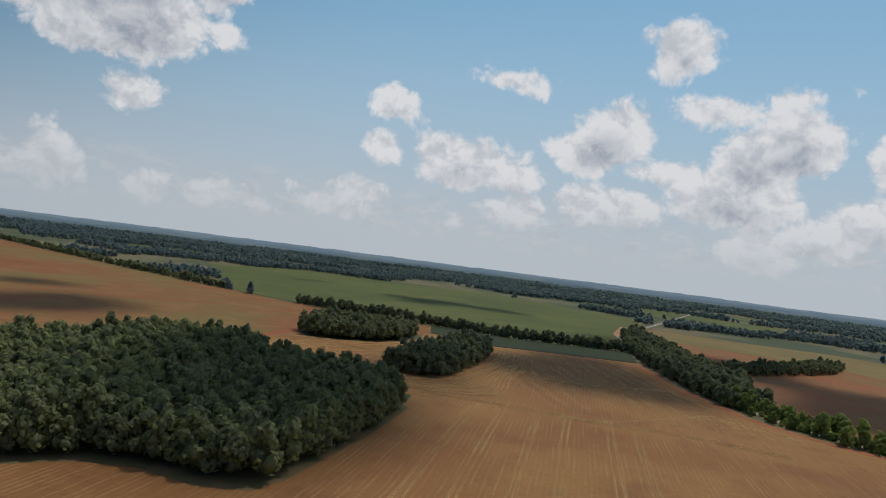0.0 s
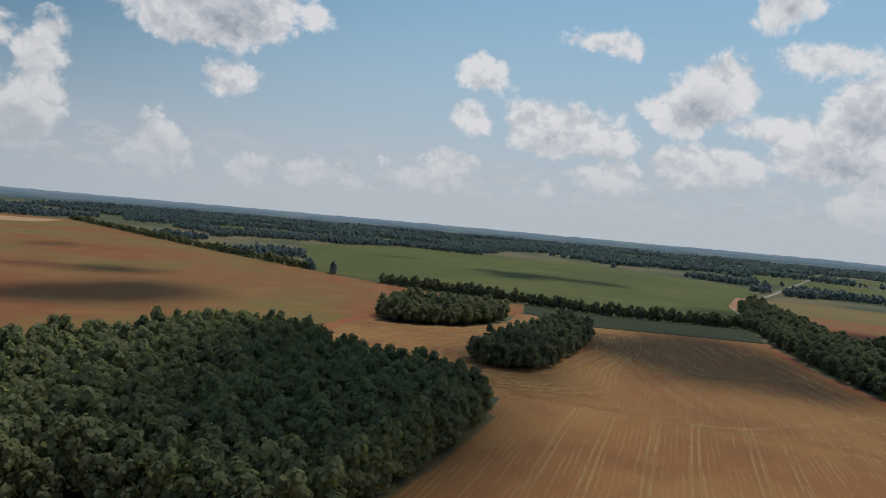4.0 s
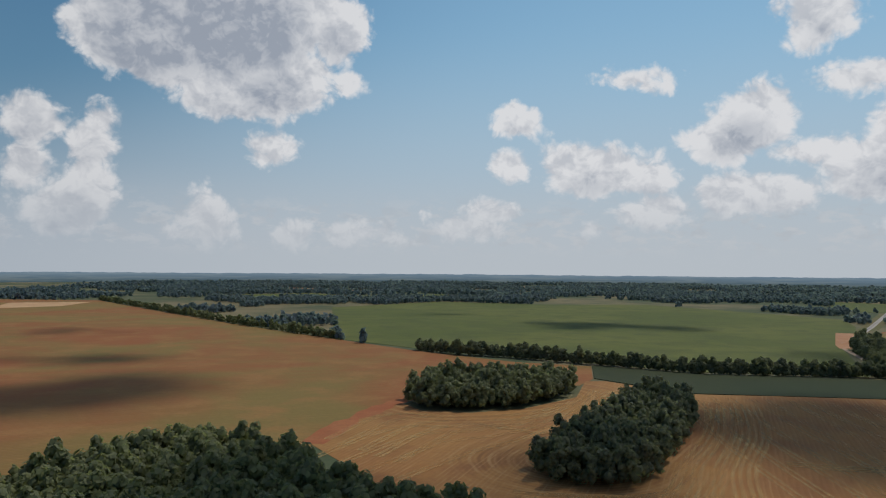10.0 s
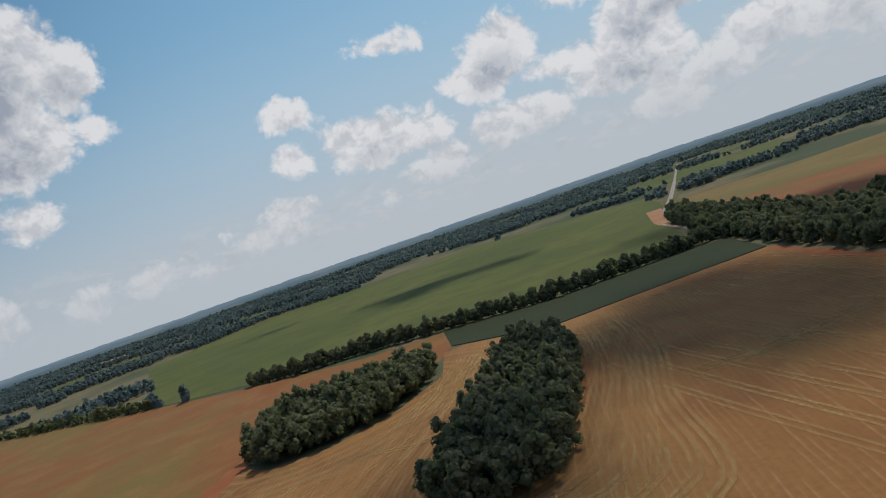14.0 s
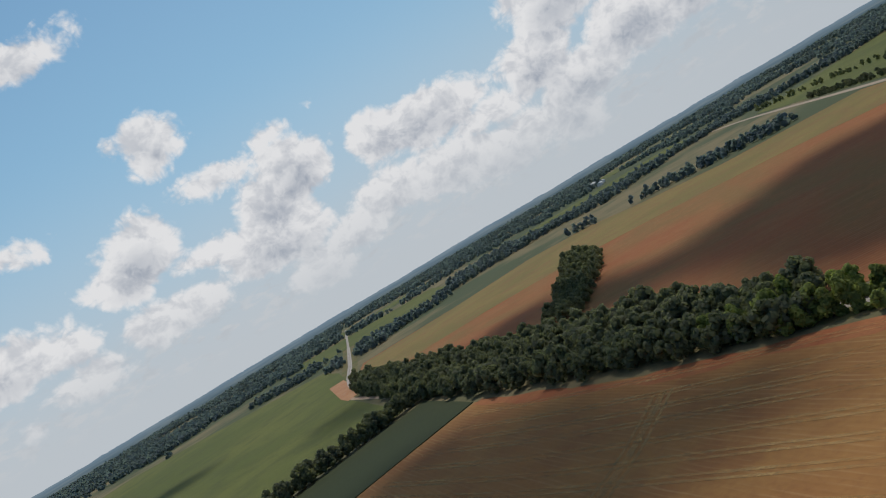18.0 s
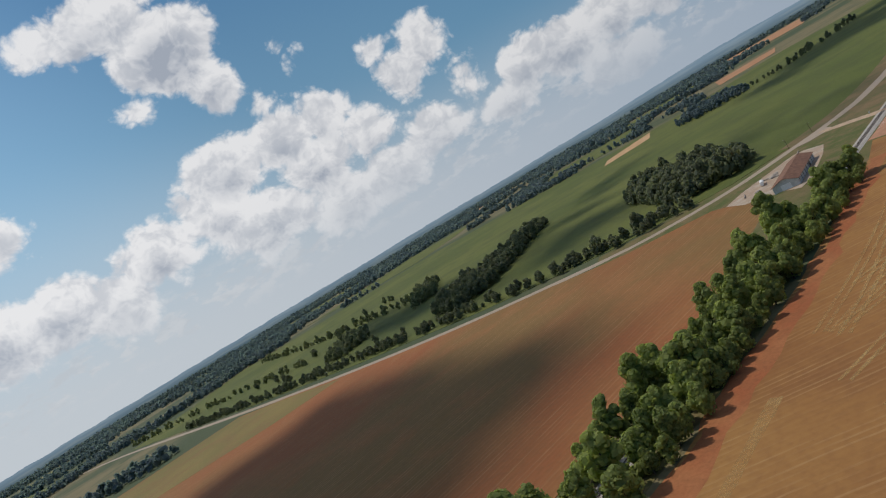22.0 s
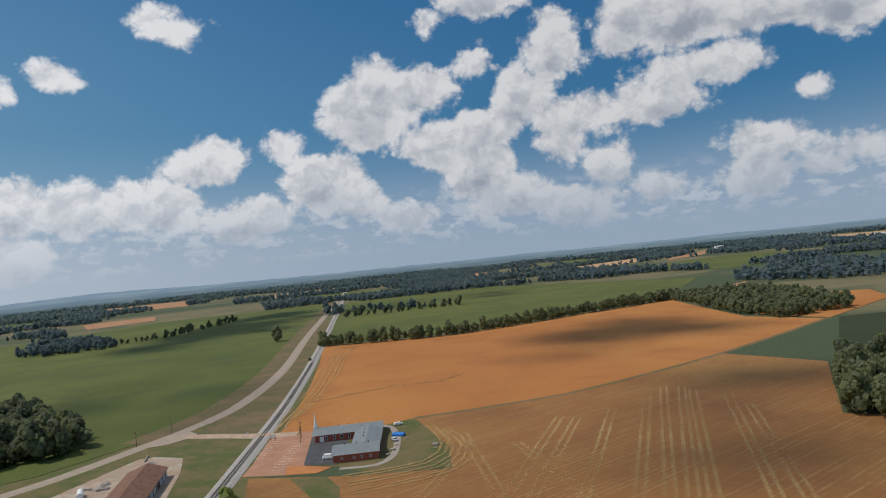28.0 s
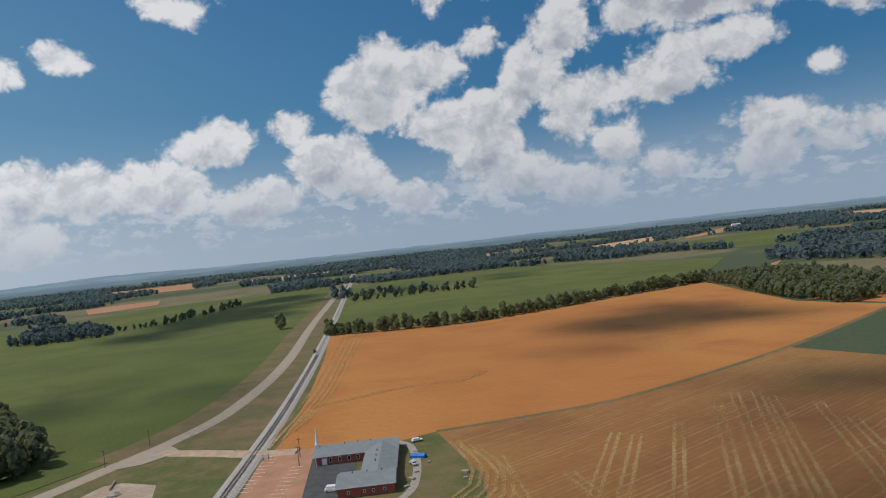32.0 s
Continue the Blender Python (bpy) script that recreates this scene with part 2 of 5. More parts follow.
def material(name, roughness=0.9):
    mat = bpy.data.materials.new(name)
    mat.use_nodes = True
    n = Nodes(mat.node_tree)
    bsdf = n.tree.nodes.new("ShaderNodeBsdfPrincipled")
    bsdf.inputs["Roughness"].default_value = roughness
    bsdf.inputs["Specular IOR Level"].default_value = 0.25
    n.make("ShaderNodeOutputMaterial", [("Surface", bsdf.outputs[0])])
    return mat, n, bsdf


def blended(name, colours, scales=(0.004, 0.03, 0.4), roughness=0.95, bump=0.3, contrast=(0.36, 0.64)):
    """A patchy surface: three colours mixed by noise of a field's size, a few metres and a hand's width."""
    mat, n, bsdf = material(name, roughness)
    at = n.make("ShaderNodeNewGeometry")
    a, b, c = (n.noise(at, s, 5.0, 0.6, 0.4) for s in scales)
    tone = n.mix(n.span(a, *contrast), colours[0], colours[1])
    tone = n.mix(n.math("MULTIPLY", n.span(b, 0.42, 0.68), 0.6), tone, colours[2])
    tone = n.mix(n.span(c, 0.35, 0.7, 0.0, 0.4), tone, n.vec("MULTIPLY", tone, (0.55, 0.55, 0.55)))
    n.put(bsdf.inputs["Base Color"], tone)
    if bump:
        n.put(bsdf.inputs["Normal"], n.make("ShaderNodeBump", [("Strength", bump), ("Distance", 0.3), ("Height", c)]))
    return mat


def rows_field(name, colours, angle, spacing, strength, around=(), roughness=0.95):
    """Worked soil or stubble: patches of colour, with drill rows and wheel tracks at a heading."""
    mat, n, bsdf = material(name, roughness)
    at = n.make("ShaderNodeNewGeometry")
    a, b, c = n.noise(at, 0.0045, 4.0, 0.55, 0.6), n.noise(at, 0.022, 5.0, 0.6, 0.3), n.noise(at, 0.35, 4.0, 0.6)
    tone = n.mix(n.span(a, 0.38, 0.62), colours[0], colours[1])
    tone = n.mix(n.math("MULTIPLY", n.span(b, 0.45, 0.7), 0.7), tone, colours[2])
    turned = n.make("ShaderNodeVectorRotate", [("Vector", at), ("Angle", radians(angle))], rotation_type="Z_AXIS")
    across = n.make("ShaderNodeSeparateXYZ", [(0, turned)])
    wobble = n.math("MULTIPLY", n.math("SUBTRACT", b, 0.5), 3.0)
    u = n.math("ADD", across, wobble)
    row = n.math("SINE", n.math("MULTIPLY", u, 6.2832 / spacing))
    broken = n.span(n.noise(n.vec("MULTIPLY", turned, (0.25, 0.02, 0.1)), 1.0, 4.0, 0.65), 0.42, 0.66)
    # passes that bend round the groves, each set by an axis, its reach and the radius of the thing inside
    for ax, ay, bx, by, reach, core in around:
        long = (bx - ax) ** 2 + (by - ay) ** 2
        along = n.math("ADD", n.vec("DOT_PRODUCT", at, ((bx - ax) / long, (by - ay) / long, 0), out=1), -(ax * (bx - ax) + ay * (by - ay)) / long, clamp=True)
        foot = n.vec("ADD", n.vec("MULTIPLY", n.make("ShaderNodeCombineXYZ", [(0, along), (1, along)]), (bx - ax, by - ay, 0)), (ax, ay, 0))
        away = n.vec("LENGTH", n.vec("SUBTRACT", n.vec("MULTIPLY", at, (1, 1, 0)), foot), out=1)
        ring = n.math("ADD", away, n.math("MULTIPLY", wobble, 1.3))
        ripple = n.math("ADD", n.math("SINE", n.math("MULTIPLY", ring, 6.2832 / 9.5)), n.math("MULTIPLY", n.math("SINE", n.math("MULTIPLY", ring, 6.2832 / 3.1)), 0.7))
        part_of = n.math("MULTIPLY", n.span(away, core + reach, core + reach * 0.5), n.span(n.noise(at, 0.03, 3.0), 0.3, 0.6))
        tone = n.mix(n.math("MULTIPLY", part_of, n.span(ripple, 0.1, 1.3, 0.0, 0.62)), tone, colours[3])
        tone = n.mix(n.math("MULTIPLY", part_of, n.span(ripple, -0.2, -1.3, 0.0, 0.55)), tone, colours[4])
    rowed = n.math("MULTIPLY", n.span(row, 0.2, 0.9), n.math("MULTIPLY", broken, strength))
    tone = n.mix(rowed, tone, colours[3])
    tone = n.mix(n.math("MULTIPLY", n.span(c, 0.35, 0.75), 0.3), tone, colours[4])
    n.put(bsdf.inputs["Base Color"], tone)
    n.put(bsdf.inputs["Normal"], n.make("ShaderNodeBump", [("Strength", 0.35), ("Distance", 0.3), ("Height", n.math("ADD", c, n.math("MULTIPLY", row, 0.3)))]))
    return mat


def plain(name, colour, roughness=0.8, spread=0.25, scale=1.5, metal=0.0):
    """A painted or built surface with grime and slight unevenness."""
    mat, n, bsdf = material(name, roughness)
    at = n.make("ShaderNodeNewGeometry")
    a, b = n.noise(at, scale, 5.0, 0.65), n.noise(at, scale * 9, 3.0, 0.6)
    dark = tuple(v * (1 - spread) for v in colour[:3]) + (1,)
    light = tuple(min(1, v * (1 + spread * 0.6)) for v in colour[:3]) + (1,)
    n.put(bsdf.inputs["Base Color"], n.mix(n.span(n.math("ADD", n.math("MULTIPLY", a, 0.7), n.math("MULTIPLY", b, 0.3)), 0.3, 0.7), dark, light))
    bsdf.inputs["Metallic"].default_value = metal
    n.put(bsdf.inputs["Normal"], n.make("ShaderNodeBump", [("Strength", 0.2), ("Distance", 0.03), ("Height", b)]))
    return mat


def foliage(name, dark, light, spread=0.5):
    """Leaves: colour varies from tree to tree and from clump to clump, with a little light let through."""
    mat, n, bsdf = material(name, 0.75)
    at = n.make("ShaderNodeNewGeometry")
    tree = n.make("ShaderNodeObjectInfo", out="Random")
    clump = n.make("ShaderNodeNewGeometry", out="Random Per Island")
    patch = n.noise(at, 0.05, 3.0, 0.6)
    f = n.math("ADD", n.math("MULTIPLY", tree, spread), n.math("MULTIPLY", clump, 0.55), clamp=False)
    f = n.math("ADD", f, n.math("MULTIPLY", n.math("SUBTRACT", patch, 0.5), 1.2), clamp=True)
    tone = n.mix(f, dark, light)
    n.put(bsdf.inputs["Base Color"], tone)
    glow = n.make("ShaderNodeBsdfTranslucent", [("Color", n.vec("MULTIPLY", tone, (1.7, 1.75, 1.2)))])
    out = [node for node in n.tree.nodes if node.type == "OUTPUT_MATERIAL"][0]
    n.put(out.inputs["Surface"], n.make("ShaderNodeMixShader", [(0, 0.46), (1, bsdf.outputs[0]), (2, glow)]))
    return mat


def rgb(r, g, b):
    return (r, g, b, 1)


LAND = blended("farmland", (rgb(0.075, 0.095, 0.045), rgb(0.20, 0.165, 0.085), rgb(0.07, 0.095, 0.045)), (0.0016, 0.012, 0.3), contrast=(0.45, 0.55))
CROP = blended("soybean_leaves", (rgb(0.098, 0.121, 0.027), rgb(0.138, 0.15, 0.035), rgb(0.078, 0.094, 0.028)), (0.003, 0.02, 0.5))
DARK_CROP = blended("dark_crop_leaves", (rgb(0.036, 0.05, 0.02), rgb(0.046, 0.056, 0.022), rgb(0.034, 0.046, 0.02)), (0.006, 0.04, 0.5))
STUBBLE = rows_field("wheat_stubble", (rgb(0.282, 0.129, 0.042), rgb(0.335, 0.174, 0.056), rgb(0.215, 0.094, 0.035), rgb(0.44, 0.27, 0.12), rgb(0.165, 0.073, 0.03)), 9, 2.6, 0.5,
                     ((-192, 715, -140, 860, 62, 12), (-285, 855, -235, 895, 60, 40)))
STUBBLE_SOUTH = rows_field("wheat_stubble_south", (rgb(0.418, 0.163, 0.0431), rgb(0.47, 0.202, 0.0551), rgb(0.345, 0.128, 0.0367), rgb(0.522, 0.276, 0.101), rgb(0.303, 0.113, 0.0349)), 52, 3.0, 0.3)
RED_SOIL = rows_field("red_soil", (rgb(0.27, 0.098, 0.035), rgb(0.205, 0.148, 0.043), rgb(0.31, 0.16, 0.055), rgb(0.35, 0.22, 0.09), rgb(0.15, 0.085, 0.03)), 55, 3.4, 0.3)
ROWED_SOIL = rows_field("drilled_soil", (rgb(0.285, 0.10, 0.036), rgb(0.215, 0.125, 0.042), rgb(0.30, 0.13, 0.047), rgb(0.37, 0.20, 0.09), rgb(0.15, 0.08, 0.033)), -42, 3.1, 0.6)
GRASS = blended("rough_grass", (rgb(0.095, 0.115, 0.032), rgb(0.165, 0.135, 0.055), rgb(0.22, 0.15, 0.08)), (0.03, 0.11, 0.9))
DRY = blended("dry_grass", (rgb(0.15, 0.125, 0.055), rgb(0.22, 0.145, 0.075), rgb(0.105, 0.115, 0.04)), (0.03, 0.1, 0.9))
OLIVE = blended("weedy_soil", (rgb(0.19, 0.155, 0.05), rgb(0.24, 0.18, 0.058), rgb(0.23, 0.13, 0.055)), (0.006, 0.03, 0.5))
STRAW = blended("trodden_straw", (rgb(0.50, 0.31, 0.16), rgb(0.58, 0.38, 0.21), rgb(0.44, 0.24, 0.11)), (0.02, 0.2, 1.0))
CLAY = blended("bare_clay", (rgb(0.40, 0.19, 0.09), rgb(0.46, 0.24, 0.12), rgb(0.42, 0.27, 0.17)), (0.02, 0.15, 1.0))
LEAF = foliage("oak_leaves", rgb(0.135, 0.148, 0.105), rgb(0.225, 0.24, 0.115))
# lit copy of the oak leaves: sunshine put into the railway trees' colour
LEAF_BRIGHT = foliage("sunlit_oak_leaves", rgb(0.15, 0.18, 0.062), rgb(0.32, 0.36, 0.11))
# far woods: blue distance haze is mixed into this leaf colour
LEAF_FAR = foliage("hazed_leaves", rgb(0.12, 0.16, 0.195), rgb(0.165, 0.205, 0.22), 0.3)
BARK = plain("bark", rgb(0.09, 0.07, 0.05), 0.95)
ROAD = plain("worn_asphalt", rgb(0.37, 0.295, 0.225), 0.9, 0.15, 0.3)
GRAVEL = plain("ballast", rgb(0.40, 0.365, 0.325), 0.95, 0.35, 1.2)
DIRT_ROAD = plain("dirt_track", rgb(0.46, 0.33, 0.23), 0.95, 0.25, 0.3)
STEEL = plain("rail_steel", rgb(0.13, 0.10, 0.085), 0.5, 0.3, 1.0, 0.7)
TIE = plain("weathered_wood", rgb(0.19, 0.16, 0.135), 0.95)

# ---- building blocks ----


def mesh_from(name, verts, faces, mat, smooth=False):
    me = bpy.data.meshes.new(name)
    me.from_pydata([tuple(map(float, v)) for v in verts], [], faces)
    if mat:
        me.materials.append(mat)
    if smooth:
        me.polygons.foreach_set("use_smooth", [True] * len(me.polygons))
    me.update()
    return me


def part(name, bm, mat, parent=None, label=""):
    me = bpy.data.meshes.new(name)
    bm.to_mesh(me)
    bm.free()
    me.materials.append(mat)
    ob = new(name, me)
    if parent:
        ob.parent = parent
    if label:
        ob["label"] = label
    return ob


def slab(name, outline, top, mat, label, thick=None, step=0.0, bottom=0.0, category="field", kind="structure"):
    """A piece of ground with its own height, bounded by an outline."""
    bm = bmesh.new()
    ring = [bm.verts.new((x, y, top)) for x, y in outline]
    face = bm.faces.new(ring)
    if face.normal.z == 0:
        face.normal_update()
    base = bmesh.ops.extrude_face_region(bm, geom=[face])
    for v in [g for g in base["geom"] if isinstance(g, bmesh.types.BMVert)]:
        v.co.z = bottom
    bmesh.ops.triangulate(bm, faces=bm.faces[:])
    bmesh.ops.recalc_face_normals(bm, faces=bm.faces[:])
    ob = part(name, bm, mat)
    return tagged(ob, label, category, kind=kind)


def eased(points, step):
    """Points at even steps along a smooth line through the given ones."""
    pts = [Vector(p).to_2d() for p in points]
    out = []
    for i in range(len(pts) - 1):
        p0, p1, p2, p3 = pts[max(i - 1, 0)], pts[i], pts[i + 1], pts[min(i + 2, len(pts) - 1)]
        count = max(1, int((p2 - p1).length / step))
        for k in range(count):
            t = k / count
            out.append(0.5 * ((2 * p1) + (p2 - p0) * t + (2 * p0 - 5 * p1 + 4 * p2 - p3) * t * t + (3 * p1 - p0 - 3 * p2 + p3) * t ** 3))
    return out + [pts[-1]]


def band(points, width, top, bottom=0.0, step=15.0, shoulder=0.0, wander=0.0, seed=0):
    """Vertices and faces of a strip along a line: flat top, sloped shoulders."""
    line = eased(points, step)
    rng = random.Random(seed)
    verts, faces = [], []
    for i, p in enumerate(line):
        d = (line[min(i + 1, len(line) - 1)] - line[max(i - 1, 0)]).normalized()
        side = Vector((d.y, -d.x))
        w = width / 2 * (1 + rng.uniform(-wander, wander))
        for off, z in ((-w - shoulder, bottom), (-w, top), (w, top), (w + shoulder, bottom)):
            q = p + side * off
            verts.append((q.x, q.y, z))
    for i in range(len(line) - 1):
        for k in range(3):
            a = 4 * i + k
            faces.append((a, a + 1, a + 5, a + 4))
    return verts, faces


def strip(name, points, width, top, mat, label, kind="structure", category="road", **more):
    verts, faces = band(points, width, top, **more)
    return tagged(new(name, mesh_from(name, verts, [f[::-1] for f in faces], mat)), label, category, kind=kind)


def inside(p, outline):
    x, y = p
    odd = False
    for (x1, y1), (x2, y2) in zip(outline, outline[1:] + outline[:1]):
        if (y1 > y) != (y2 > y) and x < (x2 - x1) * (y - y1) / (y2 - y1) + x1:
            odd = not odd
    return odd


# ---- ground and fields ----
bm = bmesh.new()
rings = [0, 300, 700, 1300, 2200, 3400, 4900, 7000]
loops = []
for r in rings:
    loops.append([bm.verts.new((r * math.cos(a), 600 + r * math.sin(a), 0)) for a in np.linspace(0, 2 * math.pi, 48, endpoint=False)] if r else [bm.verts.new((0, 600, 0))])
for a, b in zip(loops, loops[1:]):
    for i in range(48):
        j = (i + 1) % 48
        bm.faces.new((a[0], b[i], b[j]) if len(a) == 1 else (a[i], b[i], b[j], a[j]))
tagged(part("ground", bm, LAND), "wide flat farmland of green and tan fields", "ground", kind="structure")

STUBBLE_EDGE = [
    (-115, 933), (-33, 945), (52, 951), (51, 859), (54, 784), (65, 723), (75, 672), (110, 618), (149, 583), (200, 535), (270, 478), (313, 442),
    (347, 420), (308, 397), (280, 373), (303, 351), (357, 320), (332, 281), (310, 234), (287, 114), (219, 132), (181, 246), (56, 233), (-112, 187), (-280, 215),
    (-392, 308), (-309, 382), (-287, 397), (-266, 399), (-240, 387), (-224, 389), (-216, 401), (-206, 437), (-194, 483), (-182, 567), (-179, 597),
    (-243, 627), (-329, 714), (-329, 793), (-315, 838), (-297, 818), (-263, 819), (-231, 842), (-198, 896), (-194, 975), (-177, 980),
]
slab("stubble_field", STUBBLE_EDGE, 0.16, STUBBLE, "harvested wheat stubble field of tan and rust rows")
slab("stubble_field_south", [(377, 397), (357, 320), (332, 281), (310, 234), (287, 114), (273, -57), (347, -79), (448, -189), (510, -261), (557, -99), (601, 36), (707, 122), (723, 112), (597, 207), (478, 303), (411, 362)],
     0.14, STUBBLE_SOUTH, "harvested orange stubble field along the railway")
slab("red_soil_field", [(-329, 714), (-329, 793), (-322, 845), (-308, 900), (-276, 938), (-226, 944), (-198, 950), (-188, 990), (-192, 1072), (-266, 1081), (-392, 1148), (-535, 1249), (-753, 1405), (-1097, 1675), (-1547, 2044), (-1838, 1982), (-1400, 1120), (-840, 653), (-392, 523), (-373, 597), (-308, 644)],
     0.12, RED_SOIL, "bare red soil field with thin green patches")
slab("green_field", [(-392, 1167), (-280, 1125), (-94, 1059), (56, 1073), (105, 1325), (149, 1419), (239, 1711), (273, 1901), (97, 2156), (-81, 2389), (-369, 2279), (-644, 2333), (-823, 1952), (-535, 1253)],
     0.28, CROP, "broad green soybean field")
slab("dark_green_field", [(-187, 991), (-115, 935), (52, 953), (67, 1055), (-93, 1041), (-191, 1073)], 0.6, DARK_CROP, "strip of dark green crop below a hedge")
EAST_FIELD = [(140, 1400), (249, 1616), (413, 1557), (582, 1544), (649, 1446), (644, 1297), (663, 1167), (761, 1017), (606, 819), (505, 684), (425, 569), (411, 515), (401, 493), (369, 481),
              (318, 496), (240, 549), (179, 600), (132, 650), (108, 705), (105, 760), (104, 868), (110, 987), (125, 1204)]
slab("drilled_field", EAST_FIELD, 0.15, ROWED_SOIL, "red-brown drilled field greening towards the road")
slab("grassy_margin", [(150, 1420), (250, 1600), (413, 1554), (580, 1540), (645, 1444), (641, 1295), (660, 1165), (755, 1018), (690, 930), (600, 830), (560, 900), (530, 1000), (470, 1120), (400, 1220), (300, 1290), (190, 1330), (140, 1360)], 0.2, OLIVE, "yellow green weedy margin of the drilled field")
slab("roadside_green_field", [(467, 397), (448, 467), (462, 560), (518, 667), (621, 807), (784, 999), (1213, 1456), (1680, 1400), (1867, 840), (1680, 467), (1560, 150), (1700, -100), (1490, -455), (1180, -205), (885, 38), (709, 177), (579, 280)],
     0.26, CROP, "green crop field beside the county road")
slab("southern_green_field", [(719, 112), (845, 19), (1400, -448), (1213, -747), (653, -653), (523, -280), (569, -99), (611, 28)], 0.26, CROP, "green crop field behind a hedge")
slab("stubble_corner", [(345, -95), (272, -62), (262, -217), (300, -300), (366, -270), (352, -180)], 0.3, STUBBLE_SOUTH, "orange stubble corner behind the wood")
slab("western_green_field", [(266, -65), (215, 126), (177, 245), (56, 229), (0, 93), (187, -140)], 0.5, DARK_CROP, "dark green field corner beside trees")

# ---- road and railway ----
ROAD_LINE = [(1452, 1794), (1210, 1481), (780, 1018), (606, 821), (505, 687), (439, 571), (427, 523), (431, 471), (455, 411), (474, 373), (509, 328), (614, 231), (872, 25), (1477, -471), (2033, -924)]
RAIL_LINE = [(903, 3343), (501, 2315), (280, 1755), (149, 1428), (110, 1213), (91, 980), (86, 821), (91, 702), (119, 641), (168, 588), (229, 537), (316, 459), (407, 377), (478, 315), (609, 206), (924, -48), (1445, -463), (2053, -947)]
strip("verge", [(x + 6, y + 4) for x, y in ROAD_LINE[5:13]], 34, 0.06, GRASS, "dry grass verge along the road", category="verge")
strip("railway_verge", RAIL_LINE[1:16], 30, 0.08, GRASS, "rough grass and scrub along the railway", category="verge")
slab("dry_verge", [(440, 392), (470, 375), (540, 312), (640, 225), (870, 25), (1000, -90), (925, -65), (610, 200), (478, 309), (415, 368)], 0.1, DRY, "dry brown grass between road and railway", category="verge")
slab("woodland_floor", [(-400, 330), (-309, 378), (-287, 393), (-266, 395), (-240, 385), (-220, 388), (-212, 404), (-203, 440), (-191, 486), (-178, 558), (-200, 590), (-240, 612), (-283, 634), (-339, 668), (-385, 668), (-392, 632), (-400, 590), (-435, 530), (-510, 440)], 0.2, DRY, "dry leaf litter and grass under the woodland", category="ground")
slab("barn_grass", [(455, 409), (428, 465), (424, 523), (434, 568), (420, 560), (400, 500), (366, 484), (318, 500), (240, 552), (229, 540), (316, 462), (404, 383), (440, 392), (472, 372)], 0.165, GRASS, "rough dry grass round the barn and the junction", category="verge")
strip("western_verge", [(x + 10, y + 7) for x, y in ROAD_LINE[8:14]], 16, 0.28, DRY, "dry brown verge beside the road", category="verge")
strip("county_road", ROAD_LINE, 6.2, 0.36, ROAD, "pale worn asphalt county road", shoulder=2.4)
strip("ballast_bed", RAIL_LINE, 5.2, 0.55, GRAVEL, "pale crushed stone railway ballast", shoulder=2.0, category="ballast")

slab("bare_bank", [(102, 1322), (110, 1368), (166, 1566), (190, 1562), (134, 1366), (118, 1328)], 0.45, CLAY, "bare clay bank at the end of the tree belt", category="bank")
strip("field_track", [(72, 1100), (86, 1150), (98, 1240), (108, 1330)], 4.0, 0.4, DIRT_ROAD, "pale dirt track beside the tree belt", shoulder=1.0, category="track")

# ---- trees ----


def leaf_cloud(rng, lobes, per_lobe, radius, height, base, leaf, core=True):
    """Vertices and quads of a crown: overlapping lobes, each covered in small tilted sprays of leaves."""
    verts, faces = [], []
    centres = []
    for i in range(lobes):
        a, h = rng.uniform(0, 2 * math.pi), (i + 0.5) / lobes
        r = radius * math.sqrt(max(0.05, 1 - (2 * h - 0.85) ** 2)) * rng.uniform(0.25, 0.72)
        size = radius * rng.uniform(0.38, 0.6) * (1.05 - 0.35 * h)
        centres.append((r * math.cos(a), r * math.sin(a), base + height * (0.12 + 0.76 * h), size))
    for cx, cy, cz, size in centres:
        if core:
            k = len(verts)
            s = size * 0.86
            for p in ((s, 0, 0), (-s, 0, 0), (0, s, 0), (0, -s, 0), (0, 0, s), (0, 0, -s)):
                verts.append((cx + p[0], cy + p[1], cz + p[2]))
            faces += [(k, k + 2, k + 4), (k + 2, k + 1, k + 4), (k + 1, k + 3, k + 4), (k + 3, k, k + 4), (k + 2, k, k + 5), (k + 1, k + 2, k + 5), (k + 3, k + 1, k + 5), (k, k + 3, k + 5)]
        for _ in range(per_lobe):
            n = Vector((rng.gauss(0, 1), rng.gauss(0, 1), rng.gauss(0.25, 1))).normalized()
            c = Vector((cx, cy, cz)) + n * size * rng.uniform(0.8, 1.08)
            t = Vector((rng.gauss(0, 1), rng.gauss(0, 1), rng.gauss(0, 1)))
            n2 = (n + t * 0.24).normalized()
            u = n2.orthogonal().normalized()
            u.rotate(Matrix.Rotation(rng.uniform(0, 6.28), 3, n2))
            v = n2.cross(u)
            s = leaf * rng.uniform(0.6, 1.3)
            k = len(verts)
            for p in (-u * s - v * s * 0.5, u * s * 0.3 - v * s, u * s + v * s * 0.4, -u * s * 0.2 + v * s):
                verts.append(tuple(c + p))
            faces.append((k, k + 1, k + 2, k + 3))
    return verts, faces


